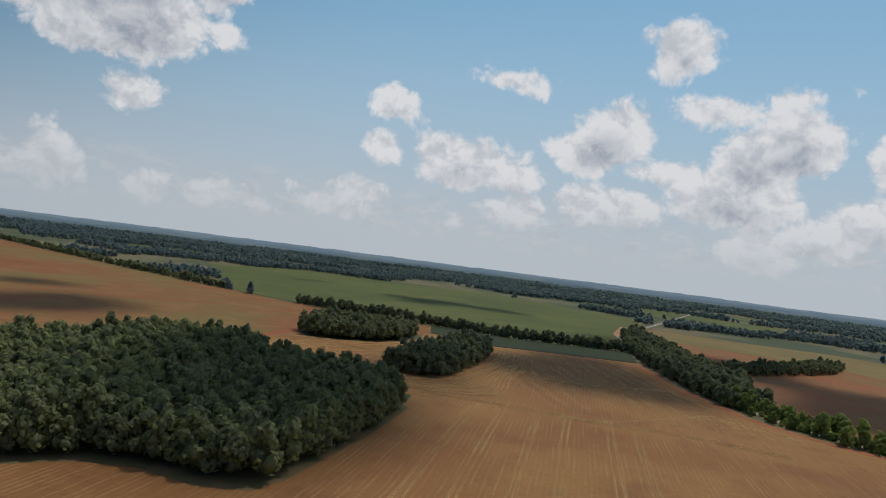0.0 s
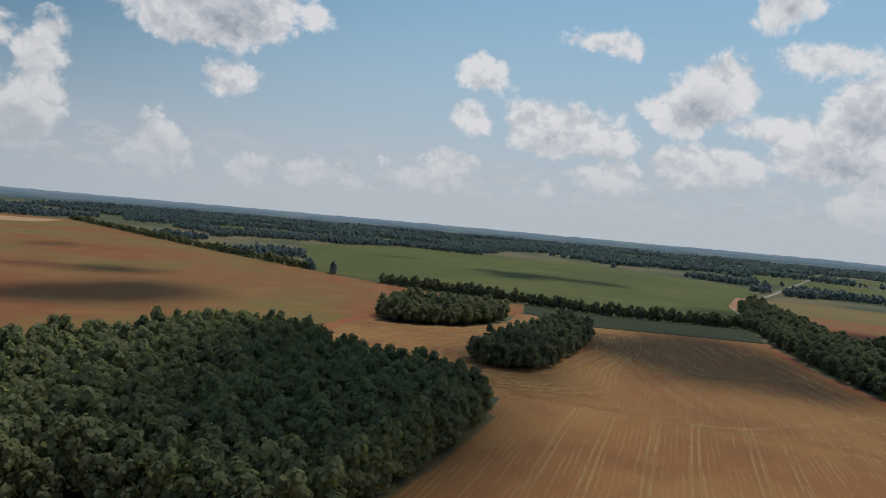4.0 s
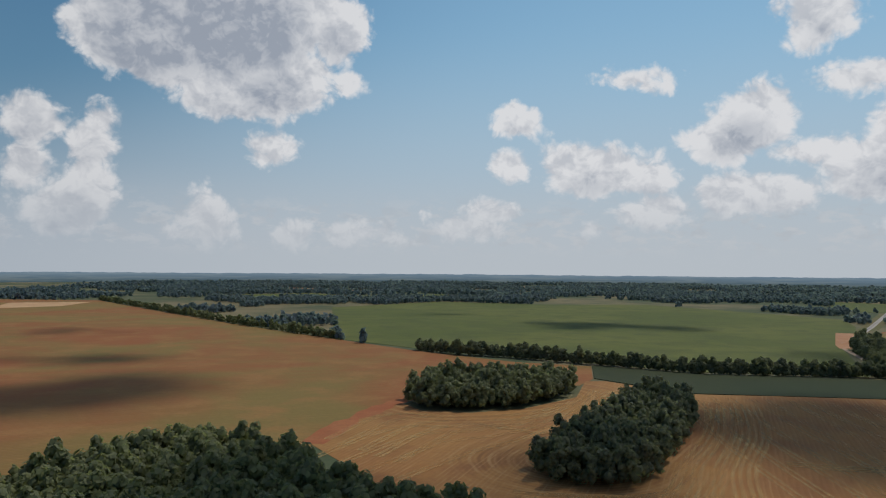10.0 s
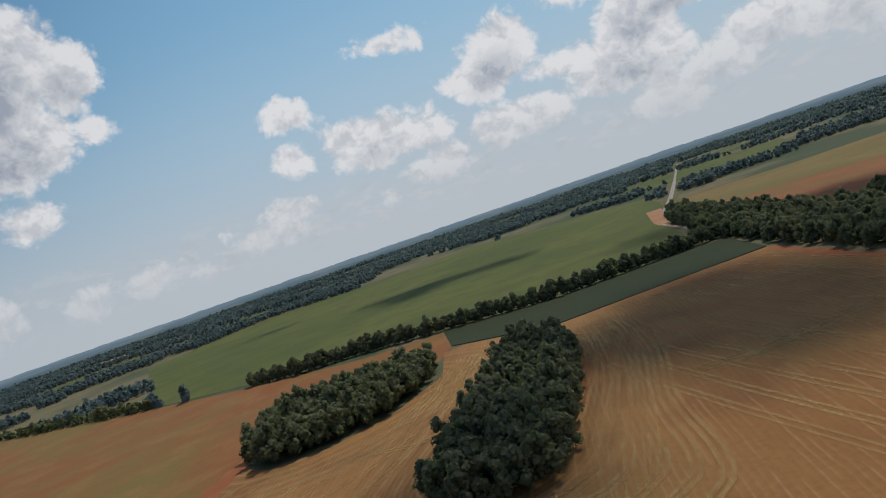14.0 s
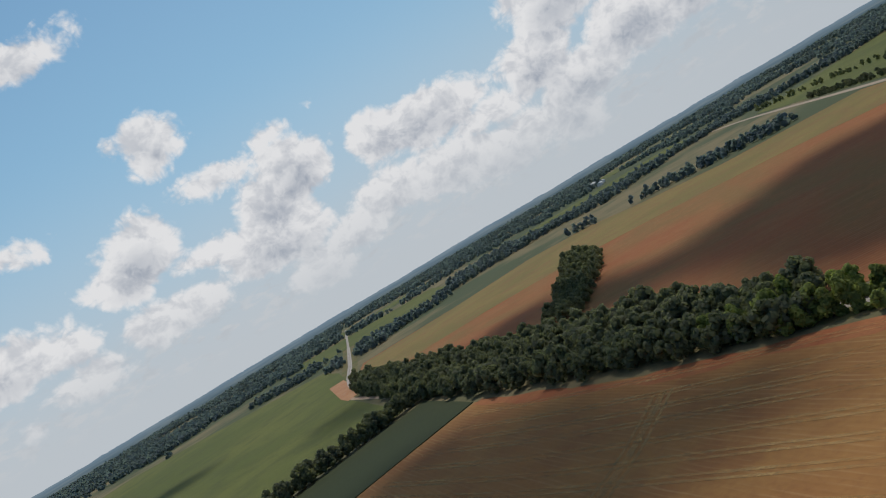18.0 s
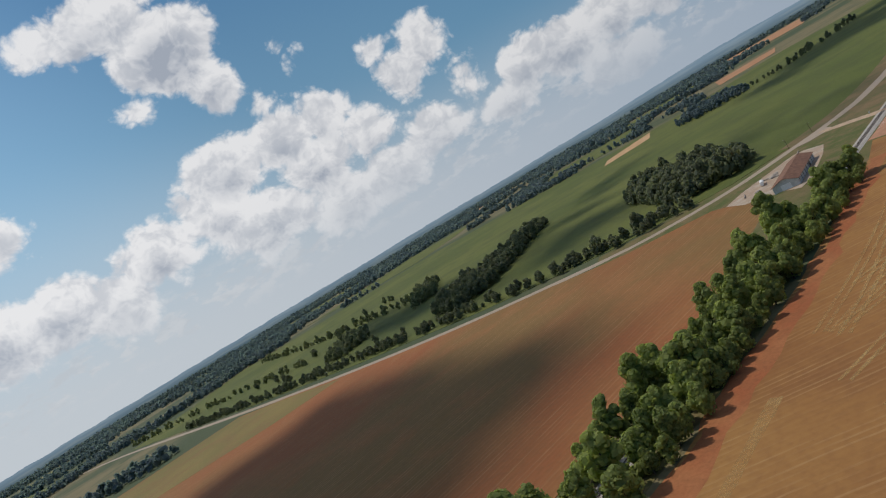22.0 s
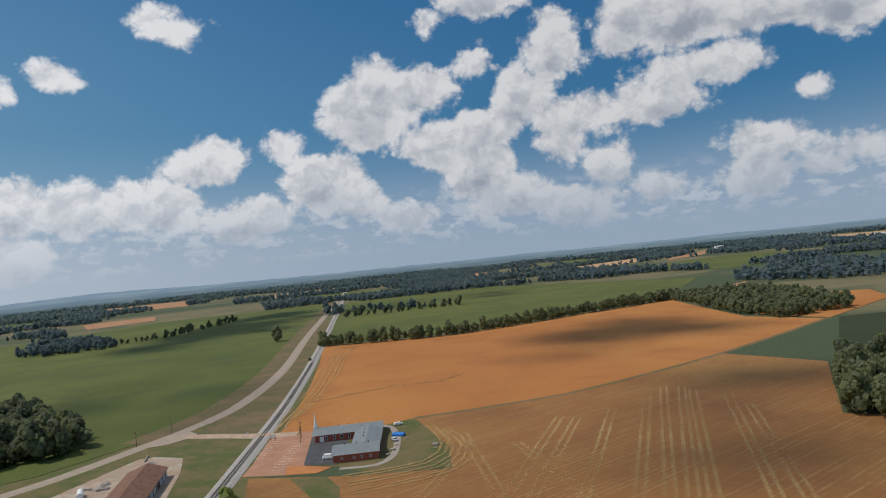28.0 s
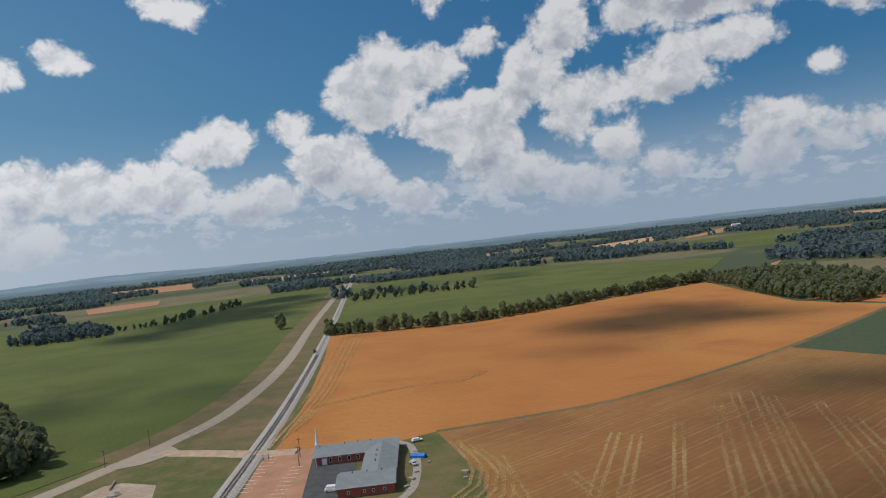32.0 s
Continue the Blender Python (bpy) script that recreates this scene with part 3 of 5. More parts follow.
def trunk_mesh(rng, height, girth):
    """A tapered trunk with a few limbs that reach into the crown."""
    bm = bmesh.new()

    def limb(a, b, r1, r2, sides=6):
        axis = (b - a).normalized()
        u = axis.orthogonal().normalized()
        v = axis.cross(u)
        rings = [[bm.verts.new(p + (u * math.cos(k * 2 * math.pi / sides) + v * math.sin(k * 2 * math.pi / sides)) * r) for k in range(sides)] for p, r in ((a, r1), (a.lerp(b, 0.5), (r1 + r2) / 2), (b, r2))]
        for lo, hi in zip(rings, rings[1:]):
            for k in range(sides):
                bm.faces.new((lo[k], lo[(k + 1) % sides], hi[(k + 1) % sides], hi[k]))
        bm.faces.new(rings[-1])

    top = Vector((rng.uniform(-0.4, 0.4), rng.uniform(-0.4, 0.4), height * 0.75))
    limb(Vector((0, 0, -0.2)), top, girth, girth * 0.35)
    for _ in range(4):
        a = rng.uniform(0, 6.28)
        start = Vector((0, 0, -0.2)).lerp(top, rng.uniform(0.35, 0.7))
        limb(start, start + Vector((math.cos(a) * height * 0.2, math.sin(a) * height * 0.2, height * 0.18)), girth * 0.4, girth * 0.12, 5)
    me = bpy.data.meshes.new("trunk")
    bm.to_mesh(me)
    bm.free()
    me.materials.append(BARK)
    return me


def template(seed, lobes, per_lobe, radius, height, base, leaf):
    verts, faces = leaf_cloud(random.Random(seed), lobes, per_lobe, radius, height, base, leaf)
    tris = []
    for f in faces:
        tris.append(f[:3])
        if len(f) == 4:
            tris.append((f[0], f[2], f[3]))
    return np.array(verts, float), np.array(tris, int)


MIDDLE = [template(60 + k, 10, 34, 5.4, 12.5, 1.6, 0.85) for k in range(5)]
CANOPY = [template(30 + k, 10, 26, 4.9, 12.0 + 1.0 * (k % 3), 2.0, 0.66) for k in range(6)]
SMALL = [template(80 + k, 5, 13, 5.2, 12.0, 0.8, 1.7) for k in range(4)]
BUSH = [template(90 + k, 4, 16, 1.9, 2.8, 0.0, 0.6) for k in range(4)]


def joined(name, spots, templates, mat, label, category, seed, low=0.85, high=1.15, z=0.0):
    """Many plants in one mesh: spots are x, y and size."""
    rng = random.Random(seed)
    all_verts, all_tris, count = [], [], 0
    for x, y, size in spots:
        v, t = templates[rng.randrange(len(templates))]
        a, s = rng.uniform(0, 6.2832), size * rng.uniform(low, high)
        c, d = math.cos(a) * s, math.sin(a) * s
        all_verts.append(np.stack([v[:, 0] * c - v[:, 1] * d + x, v[:, 0] * d + v[:, 1] * c + y, v[:, 2] * s * rng.uniform(0.85, 1.15) + z], 1))
        all_tris.append(t + count)
        count += len(v)
    verts, tris = np.concatenate(all_verts), np.concatenate(all_tris)
    me = bpy.data.meshes.new(name)
    me.vertices.add(len(verts))
    me.vertices.foreach_set("co", verts.astype(np.float32).ravel())
    me.loops.add(tris.size)
    me.loops.foreach_set("vertex_index", tris.astype(np.int32).ravel())
    me.polygons.add(len(tris))
    me.polygons.foreach_set("loop_start", np.arange(0, tris.size, 3, dtype=np.int32))
    me.update(calc_edges=True)
    me.materials.append(mat)
    return tagged(new(name, me), label, category, kind="stuff")


TREES = []
for kind in range(6):
    rng = random.Random(40 + kind)
    tall = kind >= 4
    verts, faces = leaf_cloud(rng, 14, 72, 4.4 if tall else 5.4, 14.0 if tall else 12.5, 1.8 if tall else 1.2, 0.62)
    trunk = new("tree", trunk_mesh(rng, 15.0, 0.34))
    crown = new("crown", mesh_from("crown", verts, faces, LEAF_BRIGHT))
    crown.parent = trunk
    TREES.append(trunk)
USED = [False] * len(TREES)


def plant(x, y, size, label, group, rng, kind=None):
    k = rng.randrange(len(TREES)) if kind is None else kind
    m = pose(x, y, 0.05, 0, 0, rng.uniform(0, 360))
    if USED[k]:
        tree = copy_thing(TREES[k], m)
    else:
        tree, USED[k] = TREES[k], True
        tree.matrix_basis = m
    s = size * rng.uniform(0.85, 1.15)
    tree.scale = (s * rng.uniform(0.9, 1.12), s * rng.uniform(0.9, 1.12), s)
    return tagged(tree, label, "tree", group)


def spread_over(outline, spacing, size, seed):
    """Spots over an area, on a jittered grid."""
    rng = random.Random(seed)
    xs, ys = [p[0] for p in outline], [p[1] for p in outline]
    spots = []
    for y in np.arange(min(ys), max(ys), spacing * 0.9):
        for x in np.arange(min(xs), max(xs), spacing):
            p = (x + rng.uniform(-0.45, 0.45) * spacing, y + rng.uniform(-0.45, 0.45) * spacing)
            if inside(p, outline):
                spots.append((*p, size * rng.uniform(0.78, 1.2)))
    return spots


def spread_along(points, spacing, size, seed, spread=3.0, gaps=0.0):
    rng = random.Random(seed)
    return [(p.x + rng.uniform(-spread, spread), p.y + rng.uniform(-spread, spread), size * rng.uniform(0.65, 1.2)) for p in eased(points, spacing) if rng.random() >= gaps]


def scaled(points, k=1.4 / 1.5):
    return [(x * k, y * k) for x, y in points]


# the wood under the flight path, and the two groves beyond it
NEAR_WOOD = [(-392, 336), (-309, 386), (-287, 401), (-266, 403), (-240, 393), (-222, 394), (-215, 407), (-205, 441), (-193, 487), (-183, 558), (-200, 582), (-240, 602), (-283, 624), (-339, 660), (-376, 662), (-384, 632), (-392, 590), (-425, 530), (-500, 440)]
joined("woodland", spread_over(NEAR_WOOD, 5.7, 1.28, 1), CANOPY, LEAF, "dense broadleaf woodland with dark green rounded crowns", "woodland", 1)
joined("rounded_grove", spread_over([(-316, 840), (-299, 822), (-263, 823), (-232, 843), (-204, 893), (-200, 938), (-226, 936), (-272, 930), (-304, 905)], 6.0, 1.15, 2), CANOPY, LEAF, "rounded dark green grove between two fields", "grove", 2)
joined("long_curved_grove", spread_over([(-212, 687), (-200, 675), (-184, 671), (-165, 676), (-151, 704), (-127, 797), (-117, 886), (-143, 904), (-163, 862), (-179, 794), (-196, 738)], 6.0, 1.08, 3), CANOPY, LEAF, "long curved dark green grove in stubble", "grove", 3)
rng = random.Random(5)
# trees along both sides of the railway


def beside(points, off):
    """The line moved sideways, to its left for a positive distance."""
    line, out = eased(points, 20), []
    for i, p in enumerate(line):
        d = (line[min(i + 1, len(line) - 1)] - line[max(i - 1, 0)]).normalized()
        out.append((p.x - d.y * off, p.y + d.x * off))
    return out


RAILWAY_WOODED = [(88, 770), (91, 702), (119, 641), (168, 592), (229, 537), (300, 472)]
WEST_ROW, EDGE_ROW, EAST_ROW = beside(RAILWAY_WOODED, -8.5), beside(RAILWAY_WOODED, -16.5), beside(RAILWAY_WOODED[:-1] + [(275, 495)], 8.0)
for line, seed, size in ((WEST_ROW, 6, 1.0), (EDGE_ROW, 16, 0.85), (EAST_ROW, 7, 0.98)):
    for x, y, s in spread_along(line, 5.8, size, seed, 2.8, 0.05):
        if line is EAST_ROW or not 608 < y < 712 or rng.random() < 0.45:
            plant(x, y, s, "green tree beside the railway with sunlight put into its leaf colour", "railway trees", rng)
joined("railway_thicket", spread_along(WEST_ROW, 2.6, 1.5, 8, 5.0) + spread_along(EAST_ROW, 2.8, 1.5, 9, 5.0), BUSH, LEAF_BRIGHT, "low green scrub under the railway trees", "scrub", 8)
TRACK_POINTS = [p for p in eased(RAIL_LINE, 8)]
BELT = spread_over([(148, 1440), (110, 1300), (78, 1130), (60, 960), (57, 860), (62, 770), (72, 715), (84, 712), (110, 735), (118, 790), (138, 860), (136, 1000), (146, 1200), (170, 1420)], 7.4, 1.0, 10)
BELT = [s for s in BELT if min((Vector(s[:2]) - p).length for p in TRACK_POINTS) > 5.0]
joined("railway_wood", BELT, MIDDLE, LEAF, "long belt of dark trees hiding the railway", "tree belt", 10)
lone = plant(833, 100, 1.35, "lone round dark green tree in a crop field", "", rng, 1)
lone_crown = lone.children[0]
lone_crown.data = lone_crown.data.copy()
lone_crown.data.materials[0] = LEAF
# hedges, belts and spinneys farther off
joined("hedgerow", spread_along(scaled([(-419, 1238), (-352, 1206), (-300, 1196), (-204, 1162), (-101, 1128), (-34, 1132), (10, 1137), (70, 1145)]), 1.8, 0.95, 11, 4.5), MIDDLE, LEAF, "thick dark hedgerow between two green fields", "hedgerow", 11)
joined("western_hedgerow", spread_along(scaled([(-573, 1345), (-807, 1515), (-1175, 1806), (-1658, 2200)]), 4.0, 0.95, 12, 7.0), SMALL, LEAF, "dark hedgerow at the edge of the red field", "hedgerow", 12)
joined("spinney", spread_over(scaled([(160, 1056), (180, 1030), (239, 1069), (380, 1195), (470, 1330), (440, 1340), (300, 1190), (214, 1100)]), 8.5, 0.85, 13), MIDDLE, LEAF, "dark spinney running out into a field", "spinney", 13)
joined("roadside_grove", spread_over([(470, 440), (505, 430), (600, 424), (700, 470), (640, 508), (560, 503), (515, 500), (480, 476)], 7.6, 1.12, 14) + spread_along([(482, 488), (472, 518), (470, 548), (486, 580)], 4.0, 0.75, 24, 5), MIDDLE, LEAF, "dark grove beside the county road", "grove", 14)
joined("roadside_hedge", spread_along(scaled([(486, 530), (500, 600), (566, 712), (690, 872), (860, 1080), (1050, 1290)]), 3.4, 0.66, 15, 7.0, 0.1), MIDDLE, LEAF, "green hedge of small trees along the road", "hedge", 15)
joined("long_grove", spread_over([(590, 692), (636, 655), (720, 628), (900, 572), (935, 588), (770, 668), (700, 722), (640, 724)], 8.0, 1.0, 16), MIDDLE, LEAF, "long dark grove in a green field", "grove", 16)
joined("scattered_trees", [(x, y, 0.9) for x, y in ((739, 854), (757, 866), (694, 805), (957, 1065), (809, 957), (822, 968), (700, 879), (616, 757), (929, 952), (948, 960), (1000, 930), (1020, 918), (1120, 905), (640, 790), (880, 1000), (1135, 860), (1150, 872), (1110, 850))], MIDDLE, LEAF, "scattered field trees beyond the road", "trees", 17)
joined("field_belt", spread_along([(1290, 1500), (1073, 1154), (900, 960)], 9, 0.85, 41, 9, 0.12) + spread_along([(1500, 1260), (1157, 1020), (980, 850), (860, 748)], 9, 0.9, 42, 10, 0.1), SMALL, LEAF, "belts of trees between the fields beyond the road", "tree belt", 41)
joined("meadow_grove", spread_over([(752, 884), (776, 838), (830, 838), (900, 880), (860, 905)], 8.5, 0.95, 43) + spread_over([(800, 772), (850, 742), (1014, 752), (980, 786)], 9.0, 0.9, 44), SMALL, LEAF, "round groves in the green meadow", "grove", 43)
joined("far_hedge", spread_along([(1280, 240), (1180, 120), (1240, -10), (1330, -120)], 8, 0.85, 45, 8, 0.08) + spread_along([(1020, -150), (950, -235), (905, -300)], 7, 0.95, 46, 12), SMALL, LEAF, "dark hedge across the crop field", "hedge", 45)
joined("rail_bush", [(624, 199, 1.0), (627, 196, 0.8)], BUSH, LEAF, "small dark bush beside the track", "bush", 47)
joined("southern_hedgerow", spread_along(scaled([(757, 135), (644, 42), (597, -104), (546, -280)]), 2.6, 0.85, 18, 4.5), MIDDLE, LEAF, "dark hedgerow behind the orange stubble", "hedgerow", 18)
joined("southern_wood", spread_over(scaled([(545, -275), (480, -208), (420, -140), (372, -92), (330, -66), (290, -140), (380, -280), (480, -350)]), 8.5, 0.85, 19), MIDDLE, LEAF, "dark wood at the corner of the stubble", "woodland", 19)
joined("western_wood", spread_over(scaled([(226, 152), (192, 262), (150, 300), (90, 250), (150, 140)]), 8.0, 1.0, 20), MIDDLE, LEAF, "dark wood at the edge of the stubble", "woodland", 20)
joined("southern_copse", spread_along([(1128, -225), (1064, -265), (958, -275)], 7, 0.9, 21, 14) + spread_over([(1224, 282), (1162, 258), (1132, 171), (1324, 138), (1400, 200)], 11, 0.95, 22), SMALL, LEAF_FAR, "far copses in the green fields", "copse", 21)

# woods that reach the horizon: one lumpy canopy over a jittered grid
FIELDS = [scaled(f) for f in (
    [(-420, 1250), (70, 1150), (256, 1833), (293, 2037), (104, 2310), (-87, 2560), (-395, 2442), (-690, 2500), (-882, 2091), (-573, 1343)],
    [(150, 1500), (267, 1731), (443, 1668), (624, 1654), (695, 1549), (815, 1090), (430, 528), (60, 800)],
    [(480, 500), (840, 1070), (1300, 1560), (1800, 1500), (2000, 900), (1800, 500), (1400, 560), (1000, 160), (900, 80), (620, 300)],
    [(900, 80), (1350, 500), (1800, 500), (1671, 160), (1821, -107), (1596, -487), (1264, -220)],
    [(770, 120), (905, 20), (1500, -480), (1300, -800), (700, -700), (560, -300)],
    [(-352, 765), (-420, 1230), (-573, 1338), (-1658, 2190), (-1969, 2124), (-1500, 1200), (-420, 560)],
)]
PALE_FIELDS = [
    [(60, 3560), (418, 3230), (480, 3480), (150, 3800)], [(-1750, 3250), (-1230, 2990), (-1100, 3150), (-1650, 3450)], [(2137, -1004), (2344, -714), (2805, -974), (2532, -1323)],
    [(1799, -11), (2093, -101), (2051, -278), (1808, -169)], [(1339, -1691), (1336, -1314), (1562, -1623), (1613, -2220)], [(1221, -1978), (1194, -1612), (1285, -1817), (1484, -2612)],
    [(1459, 376), (1564, 248), (1385, 294), (1343, 404)], [(2641, -653), (2961, -473), (3789, -730), (3424, -1053)],
    [(675, -2236), (1097, -2770), (1250, -3400), (700, -3300)], [(487, -362), (493, -446), (512, -517), (505, -389)], [(-1650, 1850), (-1495, 1627), (-1424, 1764), (-1500, 1960)],
    [(-700, 3900), (-448, 4000), (-300, 4250), (-800, 4300)], [(3300, 653), (3763, 1097), (3900, 1000), (3450, 560)], [(1900, -1500), (2064, -1528), (2300, -1800), (2100, -1850)],
]
MEADOWS = [
    [(-900, 2480), (-700, 2440), (-424, 2694), (-800, 2900)], [(350, 2250), (700, 2000), (900, 2500), (500, 2800)], [(1000, 1900), (1500, 1750), (1700, 2100), (1150, 2300)],
    [(1900, 900), (2400, 700), (2500, 1000), (2000, 1300)], [(1750, 250), (2300, 100), (2400, 400), (1850, 520)], [(2300, -100), (2900, -350), (3000, -50), (2450, 200)],
    [(1450, -700), (1900, -1000), (2050, -800), (1600, -500)], [(700, -900), (1150, -1100), (1000, -1700), (600, -1500)], [(1700, -2000), (2200, -2200), (2300, -2700), (1800, -2600)], [(-1500, 2450), (-1200, 2250), (-900, 2500), (-1250, 2800)],
    [(600, 3000), (1100, 2800), (1300, 3100), (750, 3300)], [(1800, 2500), (2300, 2200), (2500, 2600), (2000, 2850)], [(2700, 1500), (3200, 1200), (3300, 1600), (2850, 1850)],
]


BOXES = [(f, min(p[0] for p in f), max(p[0] for p in f), min(p[1] for p in f), max(p[1] for p in f)) for f in FIELDS + PALE_FIELDS + MEADOWS]
CENTRE = Vector((60, 420))


def wooded(x, y):
    """Whether the patchwork of far woods covers a place."""
    if y > 1450 and abs(x - 165 - 0.388 * (y - 1450)) < 16:
        return False
    r = math.hypot(x - CENTRE.x, y - CENTRE.y)
    v = noise.noise(Vector((x / 420, y / 420, 3.1))) + 0.55 * noise.noise(Vector((x / 130, y / 130, 9.7)))
    if v < 0.22 - 0.34 * min(1, (r - 900) / 2600):
        return False
    return not any(x0 < x < x1 and y0 < y < y1 and inside((x, y), f) for f, x0, x1, y0, y1 in BOXES)


def wood_spots(cell, near, far, seed):
    rng = random.Random(seed)
    spots = []
    for x in np.arange(CENTRE.x - far, CENTRE.x + far, cell):
        for y in np.arange(CENTRE.y - far, CENTRE.y + far, cell):
            r = math.hypot(x - CENTRE.x, y - CENTRE.y)
            if near < r < far and (x > 60 or y > 300) and x > -1900 + 0.4 * (1500 - y) and wooded(x, y):
                spots.append((x + rng.uniform(-0.5, 0.5) * cell, y + rng.uniform(-0.5, 0.5) * cell, rng.uniform(0.8, 1.1)))
    return spots


TINY = []
for k in range(4):
    v, t = template(120 + k, 3, 7, 5.6, 12.0, 0.5, 2.9)
    TINY.append((v, t))
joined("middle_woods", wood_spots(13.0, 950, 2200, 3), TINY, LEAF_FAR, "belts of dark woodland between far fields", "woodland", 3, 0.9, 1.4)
CLUMP = [template(140 + k, 3, 4, 9.0, 15.0, 0.0, 4.5) for k in range(5)]
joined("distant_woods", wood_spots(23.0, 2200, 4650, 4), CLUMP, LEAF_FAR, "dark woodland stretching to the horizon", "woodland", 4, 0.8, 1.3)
for k, outline in enumerate(PALE_FIELDS):
    slab("distant_field", outline, 0.4, STRAW if k % 2 == 0 else CLAY, "pale harvested field far off among woods")

for outline in MEADOWS:
    slab("distant_meadow", outline, 0.35, CROP, "green field far off among woods")

# the far distance that closes the view: wooded country fading into blue
bm = bmesh.new()
turns = np.linspace(0, 2 * math.pi, 1441)
low, top = [], []
for a in turns[:-1]:
    x, y = math.cos(a) * 4720 + 60, math.sin(a) * 4720 + 420
    h = 58 + 5 * noise.noise(Vector((math.cos(a) * 9, math.sin(a) * 9, 0))) + 4 * noise.noise(Vector((math.cos(a) * 60, math.sin(a) * 60, 5))) + 2.5 * noise.noise(Vector((math.cos(a) * 260, math.sin(a) * 260, 8)))
    bearing = math.degrees(math.atan2(math.cos(a), math.sin(a)))
    h += 24 * math.exp(-((bearing - 108) / 8) ** 2)
    low.append(bm.verts.new((x, y, -1)))
    top.append(bm.verts.new((x, y, h)))
for i in range(1440):
    bm.faces.new((low[i], low[(i + 1) % 1440], top[(i + 1) % 1440], top[i]))
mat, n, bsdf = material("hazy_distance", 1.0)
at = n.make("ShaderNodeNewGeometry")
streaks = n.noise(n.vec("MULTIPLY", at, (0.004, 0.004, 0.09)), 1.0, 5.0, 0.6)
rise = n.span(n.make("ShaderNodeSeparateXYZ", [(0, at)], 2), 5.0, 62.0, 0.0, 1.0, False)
# distance haze painted as emission, paler and bluer towards the skyline
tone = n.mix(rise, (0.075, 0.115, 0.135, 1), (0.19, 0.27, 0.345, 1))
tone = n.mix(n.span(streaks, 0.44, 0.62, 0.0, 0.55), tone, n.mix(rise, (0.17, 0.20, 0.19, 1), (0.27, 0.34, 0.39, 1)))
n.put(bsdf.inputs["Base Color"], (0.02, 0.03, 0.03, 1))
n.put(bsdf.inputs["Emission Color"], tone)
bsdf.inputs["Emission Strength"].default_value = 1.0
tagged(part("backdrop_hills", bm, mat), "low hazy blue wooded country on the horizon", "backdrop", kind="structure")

# cumulus overhead, out of view, placed to throw the broad shadows on the land
WHITE_CLOUD = plain("cloud_vapour", rgb(0.85, 0.86, 0.88), 1.0, 0.05, 0.01)


def cumulus_puffs(x, y, wide, deep, turn, seed, count=14):
    """Lumps of one cloud, placed by the middle of its shadow: x, y, z, width, depth and height of each."""
    up = 2000.0
    off = up / math.tan(radians(SUN_HEIGHT))
    rng = random.Random(seed)
    puffs = []
    for _ in range(count):
        a, r = rng.uniform(0, 6.2832), math.sqrt(rng.random()) * 0.9
        p = Vector((math.cos(a) * r * wide, math.sin(a) * r * deep, 0))
        p.rotate(Euler((0, 0, radians(turn))))
        size = min(wide, deep) * rng.uniform(0.28, 0.58) * (1.15 - 0.5 * r)
        puffs.append((x + off * math.sin(radians(SUN_HEADING)) + p.x, y + off * math.cos(radians(SUN_HEADING)) + p.y, up + rng.uniform(0, 40), size * rng.uniform(0.9, 1.6), size, size * 0.6))
    return puffs


bm = bmesh.new()
for row in ((-248, 530, 78, 125, 20, 1, 46), (-35, 835, 90, 120, 0, 2, 26), (305, 785, 175, 125, 30, 3, 56), (215, 1020, 60, 180, 0, 13, 34), (-165, 1590, 170, 75, -5, 4, 18),
            (-500, 1800, 80, 30, 0, 18, 6), (75, 1200, 45, 110, 0, 14, 8), (430, 15, 120, 75, -30, 6, 14), (405, 150, 55, 24, 10, 5, 6), (-550, 800, 85, 125, 15, 7, 12), (-700, 985, 90, 45, 20, 17, 8),
            (-906, 1240, 110, 50, 0, 19, 6), (730, 575, 140, 75, 0, 20, 16), (640, 400, 60, 40, -40, 8, 6), (255, 355, 24, 14, 20, 10, 6), (170, 440, 30, 16, 40, 12, 5),
            (215, 250, 60, 30, 20, 21, 5), (980, 480, 150, 40, -30, 15), (1210, -70, 300, 105, -45, 22, 34), (690, 352, 75, 24, -25, 23, 9), (500, 388, 30, 22, 20, 24, 4), (1120, -330, 130, 50, -40, 25, 10), (1000, -480, 160, 40, -40, 16), (1060, 150, 120, 60, -40, 34, 14), (560, 330, 40, 30, -40, 35, 5), (190, 325, 60, 30, 30, 26, 10), (235, 190, 50, 38, 10, 27, 9), (20, 745, 42, 85, 5, 28, 14), (860, 800, 170, 80, 40, 29, 18), (640, 700, 80, 40, 40, 30, 9), (-175, 705, 46, 70, 20, 31, 9), (330, 455, 22, 12, 30, 32, 4), (95, 480, 40, 18, -30, 33, 6)):
    for x, y, z, a, b, c in cumulus_puffs(*row):
        made = bmesh.ops.create_icosphere(bm, subdivisions=2, radius=1.0)
        for v in made["verts"]:
            bump = 1 + 0.5 * noise.noise(v.co * 2.3 + Vector((x, y, 0)) * 0.05)
            v.co = Vector((x + v.co.x * a * bump, y + v.co.y * b * bump, z + (v.co.z if v.co.z > 0 else v.co.z * 0.3) * c * bump))
tagged(part("cumulus_clouds", bm, WHITE_CLOUD), "unseen white cumulus clouds placed high up to shade the fields", "cloud", kind="stuff")

